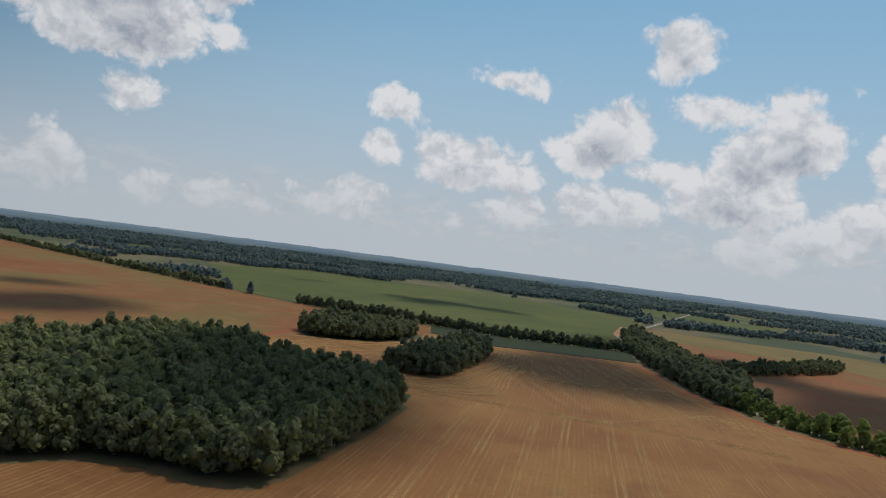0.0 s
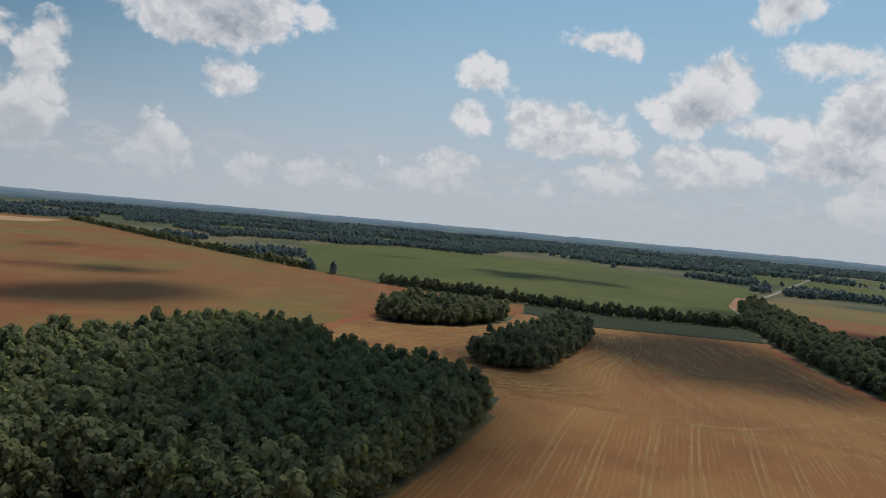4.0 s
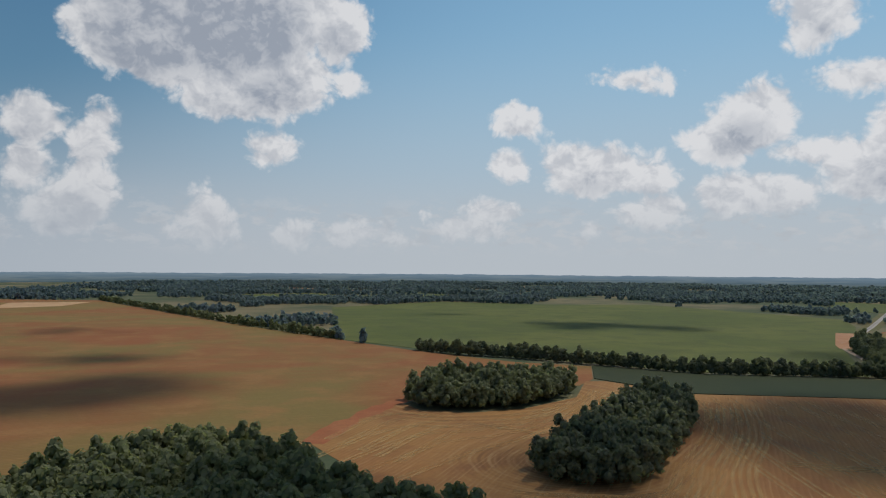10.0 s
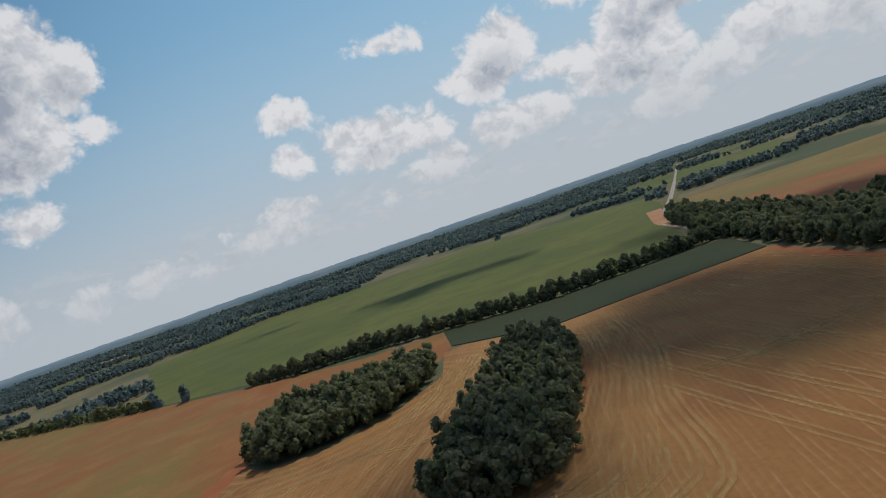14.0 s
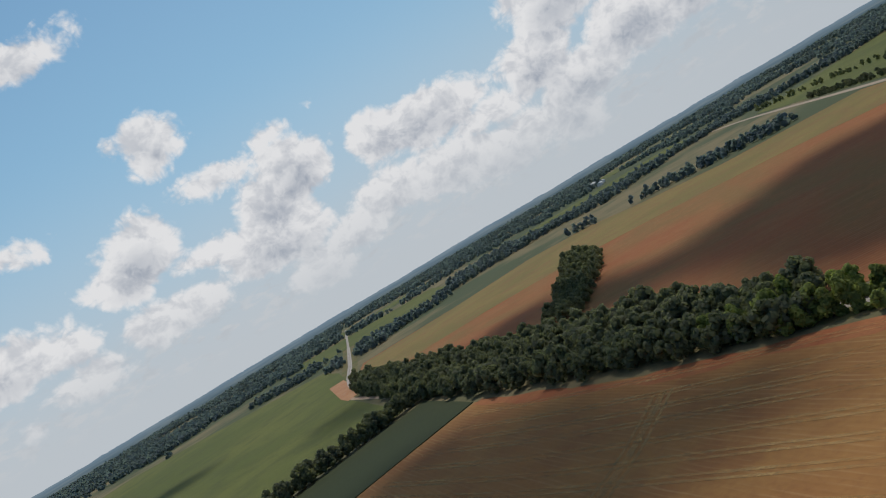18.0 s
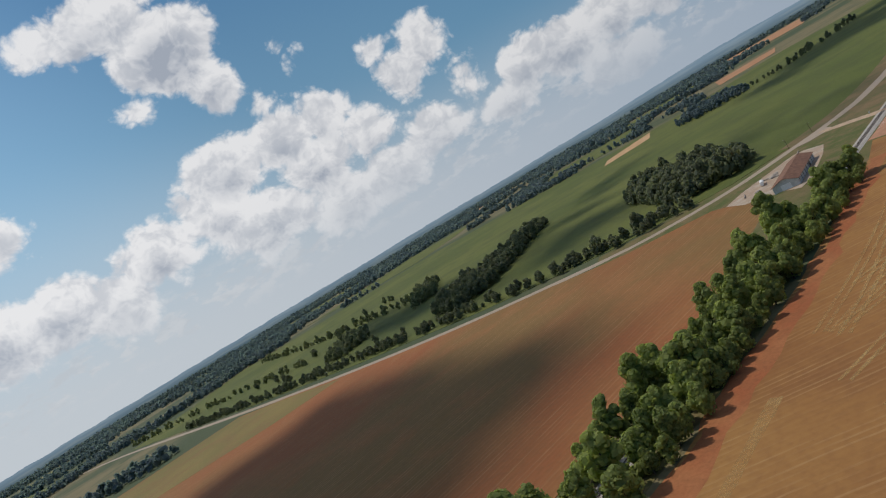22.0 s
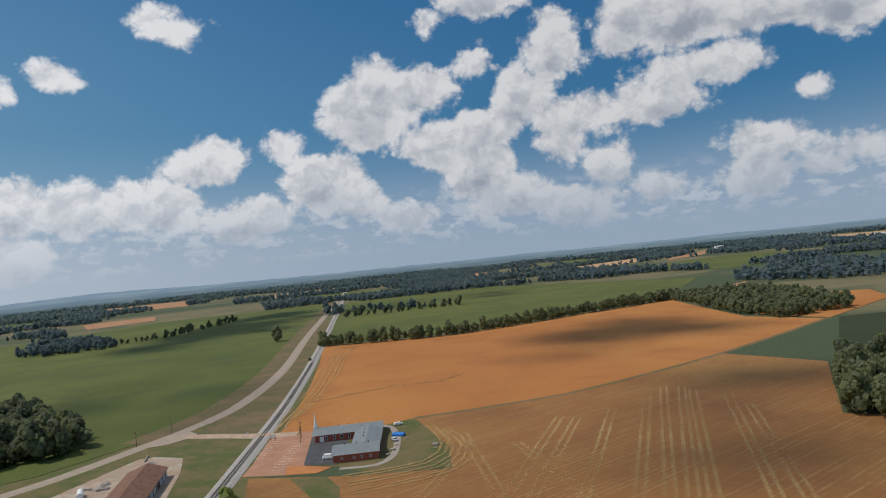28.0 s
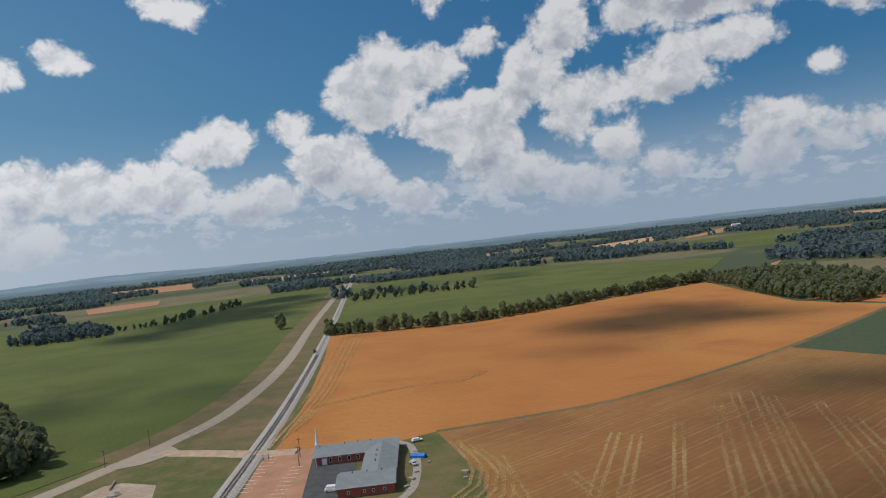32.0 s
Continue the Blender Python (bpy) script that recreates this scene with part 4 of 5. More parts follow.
# ---- church, barn, yards and railway details ----
BRICK = plain("red_brick", rgb(0.36, 0.10, 0.065), 0.9, 0.3, 2.5)
GREY_ROOF = plain("grey_metal_roof", rgb(0.23, 0.25, 0.25), 0.55, 0.15, 0.4, 0.1)
RUST_ROOF = plain("rusty_metal_roof", rgb(0.22, 0.115, 0.075), 0.8, 0.35, 0.5, 0.1)
WHITE_PAINT = plain("white_paint", rgb(0.8, 0.79, 0.76), 0.6, 0.1)
PALE_METAL = plain("galvanised_sheet", rgb(0.55, 0.56, 0.55), 0.5, 0.2, 0.6, 0.2)
DARK_ASPHALT = plain("dark_asphalt", rgb(0.085, 0.085, 0.088), 0.9, 0.3, 0.25)
CLAY_LOT = plain("clay_parking", rgb(0.42, 0.22, 0.135), 0.95, 0.2, 0.12)
CONCRETE = plain("pale_concrete", rgb(0.36, 0.31, 0.26), 0.9, 0.25, 0.5)
GLASS = plain("dark_window", rgb(0.03, 0.035, 0.04), 0.15, 0.2)
BLUE = plain("blue_tarpaulin", rgb(0.03, 0.20, 0.60), 0.5, 0.25)
WOOD_POLE = plain("weathered_pole", rgb(0.16, 0.12, 0.09), 0.95)
BLACK = plain("black_rubber", rgb(0.02, 0.02, 0.02), 0.8)
BARN_DIRT = blended("yard_dirt", (rgb(0.40, 0.285, 0.20), rgb(0.40, 0.31, 0.23), rgb(0.52, 0.45, 0.37)), (0.04, 0.12, 0.9))
ORANGE_CLAY = plain("orange_clay", rgb(0.50, 0.20, 0.07), 0.95, 0.25, 0.1)


def block(bm, x0, x1, y0, y1, z0, z1, bevel=0.0):
    made = bmesh.ops.create_cube(bm, size=1.0)
    for v in made["verts"]:
        v.co = Vector((x0 + (v.co.x + 0.5) * (x1 - x0), y0 + (v.co.y + 0.5) * (y1 - y0), z0 + (v.co.z + 0.5) * (z1 - z0)))
    if bevel:
        edges = list({e for v in made["verts"] for e in v.link_edges})
        bmesh.ops.bevel(bm, geom=edges, offset=bevel, segments=1, affect="EDGES")


def box_part(name, box, mat, parent, label="", bevel=0.0):
    bm = bmesh.new()
    block(bm, *box, bevel)
    return part(name, bm, mat, parent, label)


def tube(bm, x, y, z0, z1, r0, r1, sides=10):
    lo = [bm.verts.new((x + r0 * math.cos(k * 2 * math.pi / sides), y + r0 * math.sin(k * 2 * math.pi / sides), z0)) for k in range(sides)]
    hi = [bm.verts.new((x + r1 * math.cos(k * 2 * math.pi / sides), y + r1 * math.sin(k * 2 * math.pi / sides), z1)) for k in range(sides)]
    for k in range(sides):
        bm.faces.new((lo[k], lo[(k + 1) % sides], hi[(k + 1) % sides], hi[k]))
    bm.faces.new(hi)
    bm.faces.new(lo[::-1])


def gable(bm, x0, x1, y0, y1, eave, ridge, along="x", over=0.5, thick=0.18):
    """Two roof slopes with thickness."""
    def slope(points):
        lower = [bm.verts.new(p) for p in points]
        upper = [bm.verts.new((p[0], p[1], p[2] + thick)) for p in points]
        bm.faces.new(upper)
        bm.faces.new(lower[::-1])
        for k in range(4):
            bm.faces.new((lower[k], lower[(k + 1) % 4], upper[(k + 1) % 4], upper[k]))
    if along == "x":
        m = (y0 + y1) / 2
        slope([(x0 - over, y0 - over, eave), (x1 + over, y0 - over, eave), (x1 + over, m, ridge), (x0 - over, m, ridge)])
        slope([(x0 - over, m, ridge), (x1 + over, m, ridge), (x1 + over, y1 + over, eave), (x0 - over, y1 + over, eave)])
    else:
        m = (x0 + x1) / 2
        slope([(x0 - over, y0 - over, eave), (m, y0 - over, ridge), (m, y1 + over, ridge), (x0 - over, y1 + over, eave)])
        slope([(m, y0 - over, ridge), (x1 + over, y0 - over, eave), (x1 + over, y1 + over, eave), (m, y1 + over, ridge)])
    bmesh.ops.recalc_face_normals(bm, faces=bm.faces[:])


def gable_walls(bm, x0, x1, y0, y1, eave, ridge, along="x"):
    """A solid body with pointed ends under a gable roof."""
    if along == "x":
        m = (y0 + y1) / 2
        ends = [[(x, y0, 0), (x, y1, 0), (x, y1, eave), (x, m, ridge - 0.05), (x, y0, eave)] for x in (x0, x1)]
    else:
        m = (x0 + x1) / 2
        ends = [[(x0, y, 0), (x1, y, 0), (x1, y, eave), (m, y, ridge - 0.05), (x0, y, eave)] for y in (y0, y1)]
    a, b = ([bm.verts.new(p) for p in end] for end in ends)
    bm.faces.new(a)
    bm.faces.new(b[::-1])
    for k in range(5):
        bm.faces.new((a[k], b[k], b[(k + 1) % 5], a[(k + 1) % 5]))
    bmesh.ops.recalc_face_normals(bm, faces=bm.faces[:])


def empty(name, m, label, category, group=""):
    ob = new(name)
    ob.matrix_world = m
    return tagged(ob, label, category, group)


# church: x runs back from the front wall, y towards the parking
def frame_at(x, y, ax, ay):
    d = Vector((ax, ay, 0)).normalized()
    return Matrix.Translation((x, y, 0.1)) @ Matrix(((d.x, -d.y, 0, 0), (d.y, d.x, 0, 0), (0, 0, 1, 0), (0, 0, 0, 1)))


church = empty("church", frame_at(318, 377, 0.735, -0.678), "long red brick church with grey metal roofs and a white spire", "church")
WINGS = {"front_wing": (0, 15.5, 0, 18.6, "y"), "link_wing": (15.5, 38.5, 0, 11.5, "x"), "back_wing": (38.5, 53.5, 0, 31.5, "y")}
for name, (x0, x1, y0, y1, along) in WINGS.items():
    bm = bmesh.new()
    gable_walls(bm, x0 + (0.003 if name == "link_wing" else 0), x1 - (0.003 if name == "link_wing" else 0), y0, y1, 3.3, 4.9, along)
    wing = part(name, bm, BRICK, church, "red brick wall")
    bm = bmesh.new()
    gable(bm, x0 - (5.5 if name == "link_wing" else 0), x1 + (5.5 if name == "link_wing" else 0), y0, y1, 3.3, 5.0 if name != "link_wing" else 4.9, along, 0.7 if name != "link_wing" else 0.62)
    roof = part("roof", bm, GREY_ROOF, wing, "grey standing seam roof")
    for k in range(3):
        bm = bmesh.new()
        tube(bm, (x0 + x1) / 2 + (1.5 if along == "y" else 6 * (k - 1)), (y0 + y1) / 2 + (5 * (k - 1) if along == "y" else 1.5), 4.4, 5.5, 0.16, 0.16)
        part("roof_vent", bm, BLACK, wing)


def window(parent, x0, x1, y0, y1, z0, z1, out):
    bm = bmesh.new()
    block(bm, x0, x1, y0, y1, z0, z1)
    w = part("window", bm, WHITE_PAINT, parent, "small white framed window")
    grow = 0.14
    flat_x = x1 - x0 < y1 - y0
    bm = bmesh.new()
    if flat_x:
        block(bm, x0 + out * 0.03, x1 + out * 0.03, y0 + grow, y1 - grow, z0 + grow, z1 - grow)
    else:
        block(bm, x0 + grow, x1 - grow, y0 + out * 0.03, y1 + out * 0.03, z0 + grow, z1 - grow)
    part("pane", bm, GLASS, w)


wings = {o.name: o for o in church.children}
for y in (2.8, 6.4, 9.4, 14.6):
    window(wings["front_wing"], -0.06, 0.05, y, y + 0.9, 1.1, 2.1, -1)
for y in (14.5, 18.0, 21.5, 25.0):
    window(wings["back_wing"], 38.44, 38.55, y, y + 1.1, 0.8, 2.6, -1)
door = box_part("door", (38.42, 38.56, 27.2, 28.8, 0, 2.5), WHITE_PAINT, wings["back_wing"], "white double door", 0.03)
box_part("handle", (38.36, 38.42, 27.9, 28.0, 1.0, 1.2), BLACK, door)
box_part("fascia", (-0.76, -0.70, -0.7, 19.3, 3.2, 3.5), WHITE_PAINT, wings["front_wing"], "white fascia board")
box_part("fascia", (37.74, 37.80, 11.6, 32.2, 3.2, 3.5), WHITE_PAINT, wings["back_wing"], "white fascia board")
bm = bmesh.new()
block(bm, 45.2, 47.0, 30.4, 32.2, 0, 6.2, 0.05)
steeple = part("steeple", bm, WHITE_PAINT, church, "white painted steeple base")
bm = bmesh.new()
tube(bm, 46.1, 31.3, 6.2, 7.2, 0.75, 0.6, 8)
tube(bm, 46.1, 31.3, 7.2, 12.6, 0.6, 0.03, 8)
part("spire", bm, WHITE_PAINT, steeple, "slender white spire")
for k in range(2):
    bm = bmesh.new()
    tube(bm, 37.6, 30.9 - 4 * k, 0, 3.2, 0.12, 0.12)
    part("porch_post", bm, WHITE_PAINT, church)

slab("church_yard", [(390, 357), (361, 316), (330, 330), (300, 352), (284, 372), (300, 392), (325, 392), (352, 400), (376, 398)], 0.1, GRASS, "worn grass yard round the church", category="yard")
slab("church_yard_clay", [(404, 373), (386, 358), (362, 378), (341, 396), (336, 410), (352, 420), (362, 410)], 0.16, CLAY_LOT, "red clay parking ground", category="parking")
slab("church_asphalt", [(383, 364), (369, 352), (346, 372), (333, 384), (328, 391), (341, 398)], 0.2, DARK_ASPHALT, "dark asphalt yard inside the church's wings", category="parking")
slab("clay_spill", [(347, 402), (337, 397), (327, 394), (326, 402), (336, 410)], 0.19, ORANGE_CLAY, "orange washed out clay", category="ground")
slab("grass_bank", [(330, 412), (318, 403), (302, 409), (287, 421), (291, 425), (312, 418)], 0.19, GRASS, "green grass bank above the stubble", category="bank")
strip("church_path", [(362, 338), (353, 339), (337, 350), (323, 363), (314, 374), (312, 384), (322, 394)], 3.0, 0.17, CONCRETE, "pale worn path round the church", step=4, category="path")
lines = empty("parking_lines", pose(0, 0, 0), "faded white stall lines on the clay parking", "marking")
for row, (ax, ay) in enumerate(((396, 375), (374, 378))):
    for k in range(11):
        x, y = ax - 3.35 * k * 0.84, ay + 2.95 * k
        bm = bmesh.new()
        block(bm, -2.4, 2.4, -0.09, 0.09, 0, 0.012)
        line = part("stall_line", bm, WHITE_PAINT, lines)
        line.matrix_local = pose(x, y, 0.165, 0, 0, 40)
stalls = empty("asphalt_lines", pose(0, 0, 0), "white stall lines beside the church door", "marking")
for k in range(5):
    line = box_part("stall_line", (-2.2, 2.2, -0.07, 0.07, 0, 0.012), WHITE_PAINT, stalls)
    line.matrix_local = pose(379 - 2.1 * k, 362 + 1.9 * k - 0.3, 0.205, 0, 0, 45)


def vehicle(x, y, turn, mat, name, label, long, wide, high, cab):
    car = empty(name, pose(x, y, 0.2, 0, 0, turn), label, "vehicle")
    bm = bmesh.new()
    block(bm, -long / 2, long / 2, -wide / 2, wide / 2, 0.35, high * 0.62, 0.12)
    block(bm, -long / 2 + cab, long / 2 - cab * 0.4, -wide / 2 + 0.1, wide / 2 - 0.1, high * 0.58, high, 0.15)
    part("body", bm, mat, car)
    box_part("windscreen", (-long / 2 + cab - 0.03, -long / 2 + cab + 0.05, -wide / 2 + 0.25, wide / 2 - 0.25, high * 0.66, high * 0.92), GLASS, car)
    for sx in (-1, 1):
        for sy in (-1, 1):
            bm = bmesh.new()
            tube(bm, 0, 0, -0.11, 0.11, 0.34, 0.34, 12)
            wheel = part("wheel", bm, BLACK, car)
            wheel.matrix_local = pose(sx * long * 0.32, sy * (wide / 2 - 0.1), 0.34, 90, 0, 0)
            bm = bmesh.new()
            tube(bm, 0, 0, -0.12, 0.12, 0.18, 0.18, 10)
            part("rim", bm, PALE_METAL, wheel)
    return car


vehicle(338, 387.5, 40, WHITE_PAINT, "van", "white van parked beside the church wall", 5.0, 2.0, 2.2, 1.2)
vehicle(333, 355, -20, PALE_METAL, "car", "silver car parked by the yard path", 4.5, 1.8, 1.5, 1.2)
vehicle(354, 334, 60, WHITE_PAINT, "trailer_car", "white car at the back of the yard", 4.4, 1.8, 1.5, 1.2)
tarp = empty("covered_boat", pose(338, 348, 0.15, 0, 0, 25), "long shape under a bright blue tarpaulin", "boat")
bm = bmesh.new()
gable_walls(bm, -2.8, 2.8, -1.3, 1.3, 0.9, 1.7, "x")
part("cover", bm, BLUE, tarp, "bright blue tarpaulin")
box_part("trailer", (-3.2, 3.4, -0.9, 0.9, 0.0, 0.28), STEEL, tarp, "rusty trailer frame", 0.03)
for k, (x, y, s, t) in enumerate(((322, 366, 1.2, 10), (326, 360, 0.9, 50), (318, 372, 1.0, 80), (344, 344, 0.8, 30), (330, 350, 0.7, 70), (310, 352, 1.3, 20), (306, 356, 0.8, 60))):
    rubble = box_part("concrete_block", (-s, s, -s * 0.6, s * 0.6, 0, s * 0.6), CONCRETE, None, "", 0.1)
    rubble.matrix_world = pose(x, y, 0.1, 0, 0, t)
    tagged(rubble, "pale concrete block lying on the yard grass", "block", "yard blocks")
sign = empty("church_sign", pose(394, 379.5, 0.15, 0, 0, 40), "white church sign board on two dark posts", "sign")
box_part("board", (-1.3, 1.3, -0.1, 0.1, 1.0, 2.4), WHITE_PAINT, sign, "white sign board", 0.03)
for x in (-1.15, 1.15):
    box_part("post", (x - 0.1, x + 0.1, -0.18, 0.18, 0, 2.6), BRICK, sign, "brick post")


def pole(x, y, high, label):
    p = empty("utility_pole", pose(x, y, 0.05, 0, 0, 40), label, "pole", "utility poles")
    bm = bmesh.new()
    tube(bm, 0, 0, 0, high, 0.17, 0.11)
    part("shaft", bm, WOOD_POLE, p)
    box_part("crossarm", (-1.1, 1.1, -0.07, 0.07, high - 0.9, high - 0.75), WOOD_POLE, p)
    for k in (-0.95, 0.95):
        bm = bmesh.new()
        tube(bm, k, 0, high - 0.75, high - 0.5, 0.06, 0.04, 6)
        part("insulator", bm, PALE_METAL, p)


for x, y in ((384, 370), (374, 377), (455, 420), (470, 395)):
    pole(x, y, 8.0, "weathered wooden utility pole beside the clay parking")

# crossing road, barn and its yard
strip("crossing_road", [(452, 398), (432, 388), (416, 381), (404, 375), (392, 366)], 5.0, 0.62, DIRT_ROAD, "dusty lane over the railway to the church", step=5, shoulder=2.5)
slab("junction_apron", [(464, 398), (455, 412), (446, 418), (442, 410), (444, 397), (449, 391), (459, 390)], 0.4, ROAD, "pale gravel apron at the road junction", category="apron")
slab("barn_yard", [(428, 430), (402, 478), (388, 494), (366, 490), (345, 474), (332, 470), (342, 458), (385, 430), (408, 418), (424, 424)], 0.24, BARN_DIRT, "trampled gravel and dirt yard round the barn", category="yard")
slab("scrub_strip", [(424, 420), (404, 428), (384, 424), (335, 462), (310, 474), (330, 448), (400, 392), (424, 390)], 0.21, GRASS, "dry scrubby grass between barn and railway", category="verge")
barn = empty("barn", frame_at(341, 466, 0.823, -0.567), "long low barn with a rust brown metal roof", "barn")
bm = bmesh.new()
gable_walls(bm, 0, 53, 0, 14.5, 3.6, 6.4, "x")
body = part("walls", bm, PALE_METAL, barn, "pale sheet metal walls")
bm = bmesh.new()
gable(bm, 0, 53, 0, 14.5, 3.6, 6.5, "x", 0.8)
part("roof", bm, RUST_ROOF, barn, "rust brown sheet roof")
box_part("end_door", (-0.08, 0.02, 4.5, 10.0, 0.0, 3.3), WHITE_PAINT, barn, "white sliding door", 0.02)
for k in range(9):
    box_part("side_post", (2 + 6 * k, 2.25 + 6 * k, -0.14, -0.01, 0, 3.55), BLACK, barn)
box_part("side_door", (34, 38, -0.09, 0.02, 0, 3.0), GLASS, barn, "dark open doorway")
tank = empty("fuel_tank", pose(390, 468, 0.25, 0, 0, -20), "white cylindrical tank on two saddles", "tank")
bm = bmesh.new()
tube(bm, 0, 0, -4.0, 4.0, 1.2, 1.2, 16)
shell = part("shell", bm, WHITE_PAINT, tank)
shell.matrix_local = pose(0, 0, 1.7, 0, 90, 0)
for x in (-2.5, 2.5):
    box_part("saddle", (x - 0.3, x + 0.3, -1.0, 1.0, 0, 0.75), CONCRETE, tank)
for x, y, t, s in ((386, 482, -20, 5), (375, 478, -20, 6), (360, 470, -25, 7), (398, 462, 40, 3), (424, 428, -30, 5)):
    wall = box_part("concrete_wall", (-s, s, -0.25, 0.25, 0, 0.9), CONCRETE, None, "", 0.05)
    wall.matrix_world = pose(x, y, 0.2, 0, 0, t)
    tagged(wall, "low pale concrete wall in the barn yard", "wall", "yard walls")
rng = random.Random(33)
for x, y, s in ((394, 459, 3.0), (400, 455, 2.2), (412, 432, 2.4), (380, 476, 1.8)):
    bm = bmesh.new()
    bmesh.ops.create_icosphere(bm, subdivisions=3, radius=1.0)
    for v in bm.verts:
        b = 1 + 0.35 * noise.noise(v.co * 2 + Vector((x, y, 0)))
        v.co = Vector((v.co.x * s * b, v.co.y * s * b, max(-0.1, v.co.z) * s * 0.5 * b))
    heap = part("lime_heap", bm, CONCRETE)
    heap.location = (x, y, 0.24)
    tagged(heap, "pale heap of lime in the barn yard", "heap", "lime heaps")

# far farm buildings: pale walls under low metal roofs
for x, y, turn, long, wide in ((1558, 2305, 30, 34, 14), (1600, 2330, 30, 20, 12), (2304, 1403, 60, 36, 15), (2345, 1440, 60, 22, 12), (1742, 2537, 20, 40, 16), (752, -2455, 10, 40, 16), (700, -2430, 10, 24, 14), (1425, -2597, 40, 36, 15)):
    farm = empty("farm_building", pose(x, y, 0.3, 0, 0, turn), "pale farm building with a metal roof far off", "building", "farm buildings")
    bm = bmesh.new()
    gable_walls(bm, 0, long, 0, wide, 9.0, 13.0, "x")
    part("walls", bm, WHITE_PAINT, farm, "white painted walls")
    bm = bmesh.new()
    gable(bm, 0, long, 0, wide, 9.0, 13.1, "x", 0.8, 0.3)
    part("roof", bm, PALE_METAL, farm, "pale metal roof")
    box_part("door", (long * 0.4, long * 0.55, -0.1, 0.02, 0, 6.0), GLASS, farm, "dark doorway")

# rails, ties and the crossing's signs
track = empty("railway_track", pose(0, 0, 0), "single railway track of dark rails on wooden ties", "railway")
for side in (-0.75, 0.75):
    line = eased(RAIL_LINE, 12)
    moved = []
    for i, p in enumerate(line):
        d = (line[min(i + 1, len(line) - 1)] - line[max(i - 1, 0)]).normalized()
        moved.append((p.x + d.y * side, p.y - d.x * side))
    verts, faces = band(moved, 0.16, 0.86, 0.7, 12)
    rail = new("rail", mesh_from("rail", verts, [f[::-1] for f in faces], STEEL))
    rail.parent = track
verts, faces = [], []
line = eased(RAIL_LINE[7:15], 0.75)
for i in range(0, len(line) - 1):
    d = (line[i + 1] - line[i]).normalized()
    s = Vector((d.y, -d.x))
    k = len(verts)
    for a, b in ((-1.4, -0.13), (1.4, -0.13), (1.4, 0.13), (-1.4, 0.13)):
        q = line[i] + s * a + d * b
        verts += [(q.x, q.y, 0.5), (q.x, q.y, 0.6)]
    faces += [(k + 1, k + 3, k + 5, k + 7), (k, k + 2, k + 3, k + 1), (k + 2, k + 4, k + 5, k + 3), (k + 4, k + 6, k + 7, k + 5), (k + 6, k, k + 1, k + 7)]
ties = new("track_bed", mesh_from("track_bed", verts, faces, TIE))
ties.parent = track
ties["kind"] = "stuff"
for x, y in ((410, 384), (400, 368)):
    s = empty("crossing_sign", pose(x, y, 0.1, 0, 0, 40), "white crossbuck sign at the railway crossing", "sign", "crossing signs")
    bm = bmesh.new()
    tube(bm, 0, 0, 0, 3.4, 0.06, 0.06, 8)
    part("post", bm, PALE_METAL, s)
    for t in (45, -45):
        arm = box_part("arm", (-0.6, 0.6, -0.02, 0.02, -0.11, 0.11), WHITE_PAINT, s)
        arm.matrix_local = pose(0, -0.08, 3.0, 0, t, 0)

# wheel tracks through the stubble
RED_MARGIN = blended("bare_red_clay", (rgb(0.33, 0.105, 0.042), rgb(0.38, 0.15, 0.06), rgb(0.28, 0.11, 0.045)), (0.03, 0.15, 0.8))
TRACK = blended("pressed_straw", (rgb(0.56, 0.35, 0.135), rgb(0.63, 0.43, 0.18), rgb(0.50, 0.28, 0.10)), (0.03, 0.12, 0.8), contrast=(0.3, 0.55))
n = Nodes(TRACK.node_tree, True)
straw = [node for node in n.tree.nodes if node.type == "BSDF_PRINCIPLED"][0]
worn = n.math("ADD", n.span(n.noise(n.make("ShaderNodeNewGeometry"), 0.018, 3.0, 0.5), 0.3, 0.7, 0.12, 0.46), n.span(n.noise(n.make("ShaderNodeNewGeometry"), 0.5, 3.0, 0.6), 0.35, 0.65, -0.08, 0.08))
out = [node for node in n.tree.nodes if node.type == "OUTPUT_MATERIAL"][0]
n.put(out.inputs["Surface"], n.make("ShaderNodeMixShader", [(0, worn), (1, n.make("ShaderNodeBsdfTransparent")), (2, straw.outputs[0])]))
rng = random.Random(9)
HEIGHT = itertools.count()


def tracks(points, pairs=1, gap=7.0, wide=1.35):
    """Pairs of wheel marks along a line, each pair a thing of its own."""
    line = eased(points, 12)
    for k in range(pairs):
        shift = (k - (pairs - 1) / 2) * gap + rng.uniform(-0.8, 0.8)
        verts, faces = [], []
        for side in (-1.6, 1.6):
            moved = []
            for i, p in enumerate(line):
                d = (line[min(i + 1, len(line) - 1)] - line[max(i - 1, 0)]).normalized()
                moved.append((p.x + d.y * (side + shift), p.y - d.x * (side + shift)))
            v, f = band(moved, wide, 0.19 + next(HEIGHT) * 0.0022, 0.1, 12, 0.05, 0.12, rng.random())
            faces.extend(tuple(len(verts) + i for i in q[::-1]) for q in f)
            verts.extend(v)
        tagged(new("wheel_track", mesh_from("wheel_track", verts, faces, TRACK)), "pale pair of wheel marks pressed into the stubble", "wheel track", "wheel tracks", "structure")


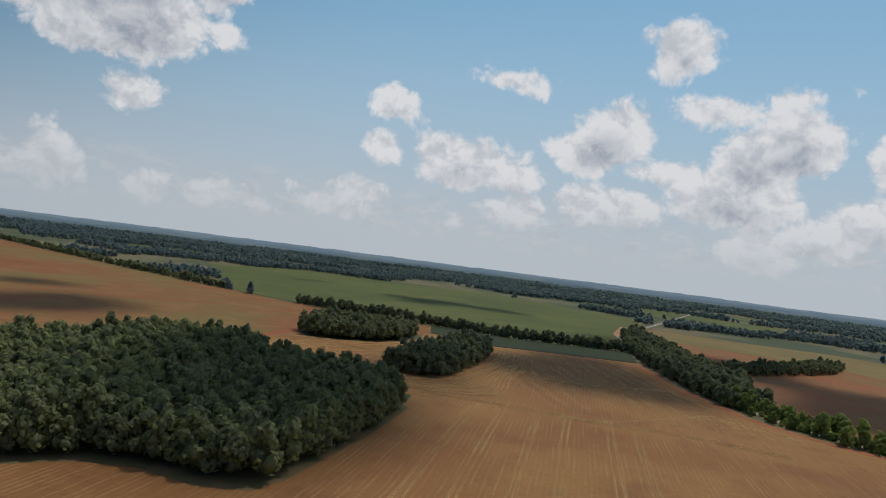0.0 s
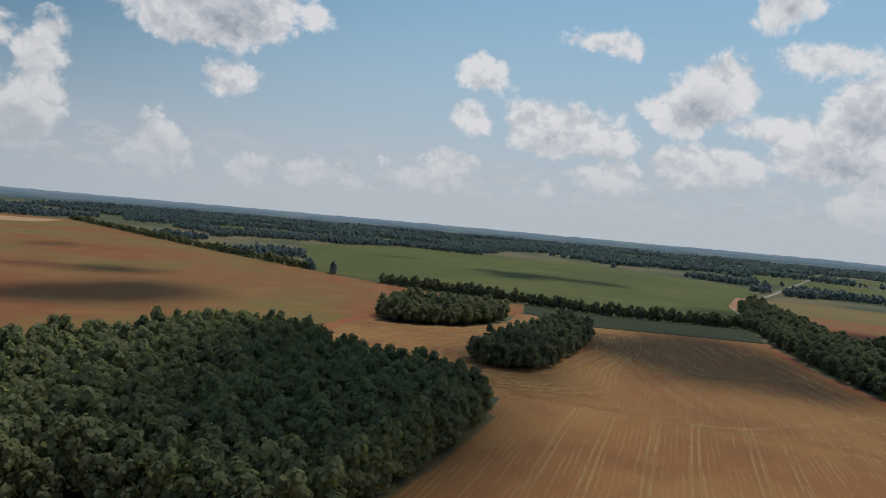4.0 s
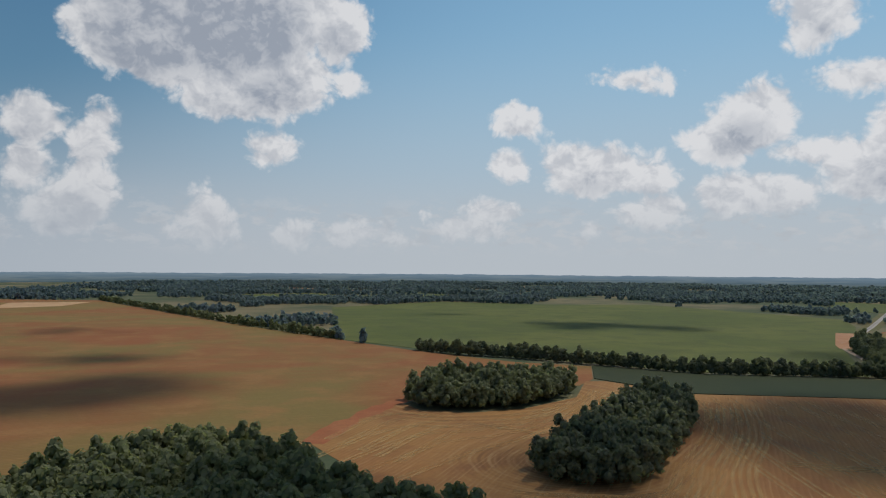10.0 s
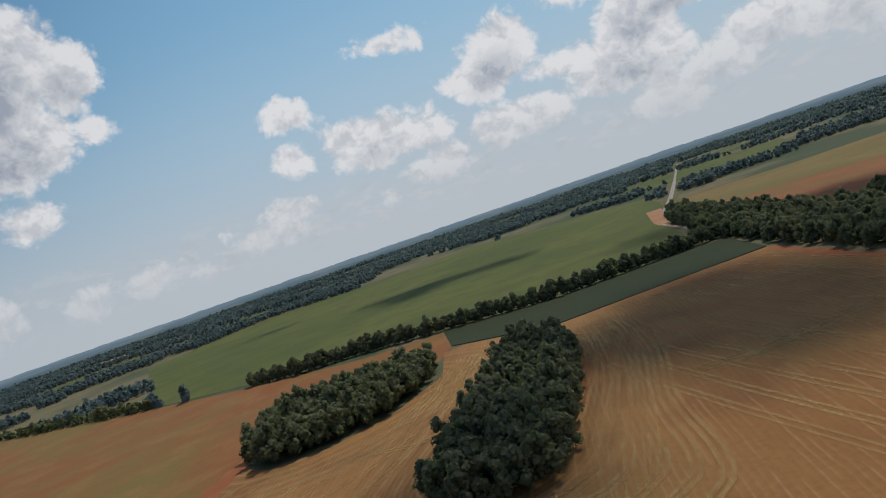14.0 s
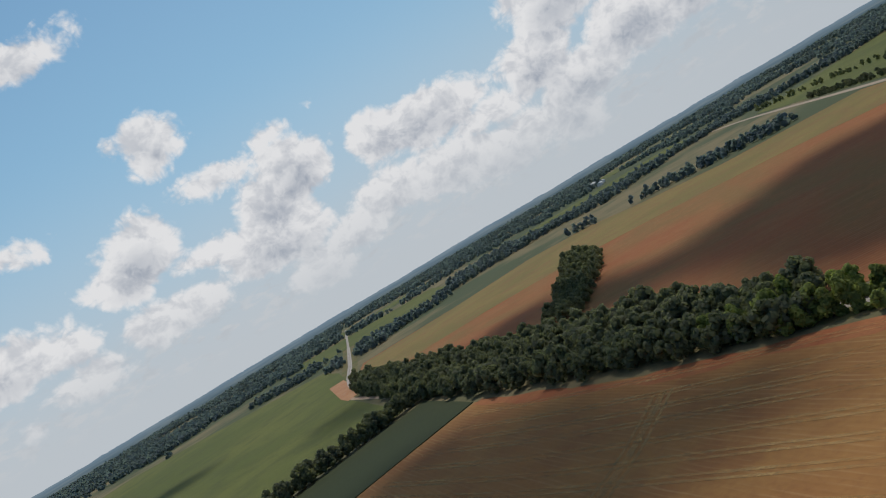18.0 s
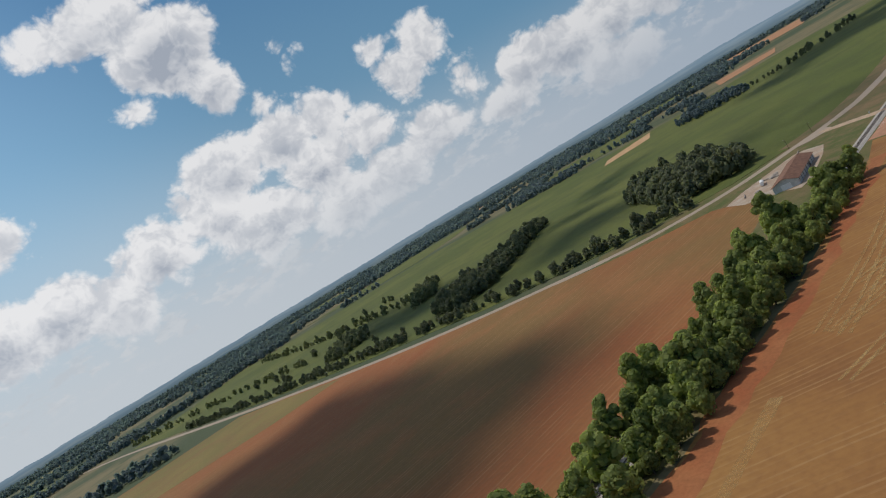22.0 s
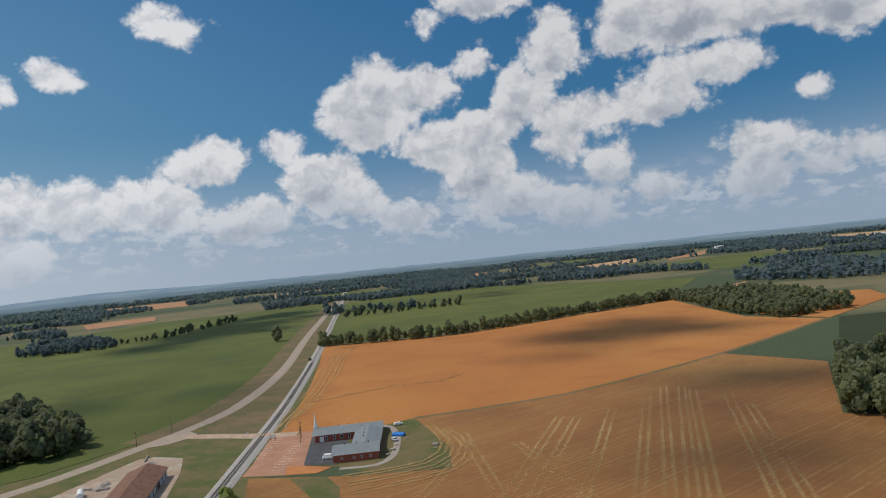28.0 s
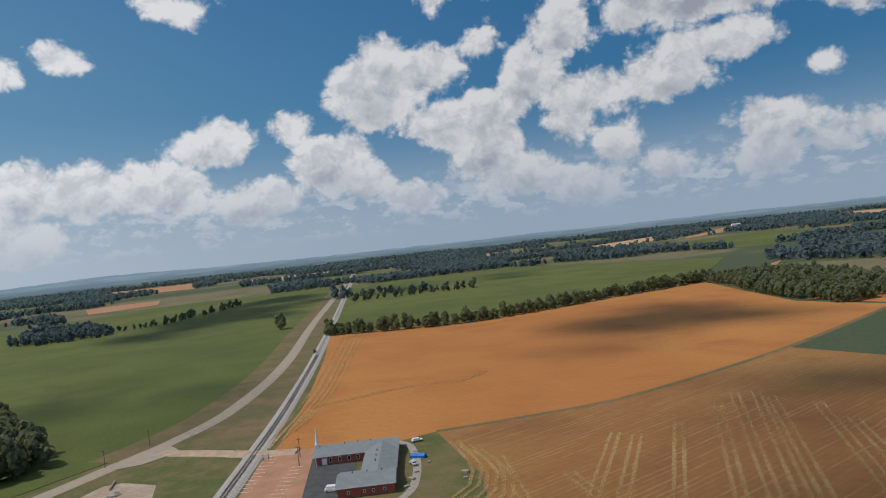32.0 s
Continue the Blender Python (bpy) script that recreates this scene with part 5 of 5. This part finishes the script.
for line in ([(288, 292), (246, 379), (212, 447), (150, 548)], [(279, 290), (223, 405), (195, 462)], [(273, 269), (204, 406), (178, 459), (120, 560)], [(272, 238), (182, 412), (158, 458), (100, 560)],
             [(274, 217), (148, 456)], [(266, 215), (143, 455), (80, 570)], [(257, 220), (136, 454)], [(236, 226), (148, 392), (126, 439), (90, 500)], [(221, 242), (155, 362)],
             [(311, 333), (210, 414), (158, 453), (100, 500)], [(279, 336), (173, 405), (124, 445)], [(286, 362), (236, 464)], [(184, 444), (163, 505), (148, 548)], [(188, 453), (184, 499), (174, 527)],
             [(277, 433), (173, 520), (144, 547)], [(275, 446), (201, 506), (154, 551)], [(152, 467), (131, 515), (123, 537)], [(238, 437), (168, 492), (126, 522)]):
    tracks(line)
for k in range(13):
    x = -120 + 13.5 * k + rng.uniform(-3, 3)
    tracks([(x + 38 - 0.6 * k, 610), (x + 20, 700), (x + 4, 800), (x - 8, 925)], 1)
for k in range(6):
    x = -168 + 21 * k + rng.uniform(-3, 3)
    tracks([(x - 6, 380), (x + 16, 520), (x + 30, 600)], 1)
tracks([(-174, 612), (-116, 603), (-53, 586), (-10, 584), (50, 560)], 2, 6)
tracks([(-89, 740), (-67, 737), (-16, 746), (36, 768)], 2, 5)
for k in range(4):
    tracks([(-158 + 7 * k, 640 + 6 * k), (-140 + 7 * k, 715), (-118 + 7 * k, 800), (-104 + 6 * k, 880)], 1)
    tracks([(-318 + 17 * k, 690 - 8 * k), (-296 + 18 * k, 766 - 14 * k), (-246 + 9 * k, 782 - 6 * k), (-212 + 8 * k, 850), (-200 + 8 * k, 905)], 1)
for k in range(3):
    tracks([(340 - 9 * k, 328 + 2 * k), (308 - 8 * k, 349), (296 - 9 * k, 373 + k), (312 - 10 * k, 400 + 5 * k)], 1)
for k in range(4):
    tracks([(408 + 7 * k, 372 - 11 * k), (480 + 4 * k, 300 - 9 * k), (600 + 3 * k, 195 - 9 * k), (690, 115 - 9 * k)], 1)
tracks([(455, 318), (440, 262), (420, 240), (424, 215)], 1)
for k in range(5):
    tracks([(-326 + 13 * k, 726 - 9 * k), (-318 + 15 * k, 790 - 6 * k), (-300 + 17 * k, 806 - 7 * k), (-262 + 12 * k, 806 - 9 * k), (-225 + 9 * k, 830 - 8 * k), (-196 + 5 * k, 885), (-188 + 7 * k, 930)], 1, wide=1.9)
for k in range(5):
    tracks([(-214 + 2 * k, 662 - 8 * k), (-180 + 3 * k, 662 - 10 * k), (-150 + 7 * k, 676 - 9 * k), (-140 + 8 * k, 720), (-118 + 8 * k, 800), (-106 + 8 * k, 900)], 1, wide=1.9)
strip("grove_margin", [(-330, 716), (-331, 770), (-326, 812), (-322, 842), (-308, 880)], 11.0, 0.176, RED_MARGIN, "bare orange clay at the tip of the grove", step=10, shoulder=2.0, wander=0.5, seed=5, category="soil")
strip("clay_margin", [(x + a, y + b) for (x, y), (a, b) in zip(STUBBLE_EDGE[2:12], [(-1, -4), (-4, 0), (-4, 0), (-4, -1), (-4, -2), (-4, -3), (-4, -3), (-4, -4), (-4, -4), (-4, -4)])], 9.0, 0.172, RED_MARGIN, "strip of bare red clay along the railway trees", step=10, shoulder=1.5, wander=0.5, seed=4, category="soil")
strip("field_path", [(-178, 600), (-110, 592), (-50, 600), (5, 640), (39, 668), (50, 645), (73, 629), (95, 606), (130, 575)], 3.6, 0.185, TRACK, "pale trodden path across the stubble", step=10, shoulder=0.6, wander=0.3, seed=6, category="path")
strip("ditch_bank", [(357, 320), (332, 281), (310, 234), (287, 114), (273, -57)], 2.6, 0.3, DRY, "narrow dry grassy ditch between two stubble fields", step=10, shoulder=1.0, category="ditch")
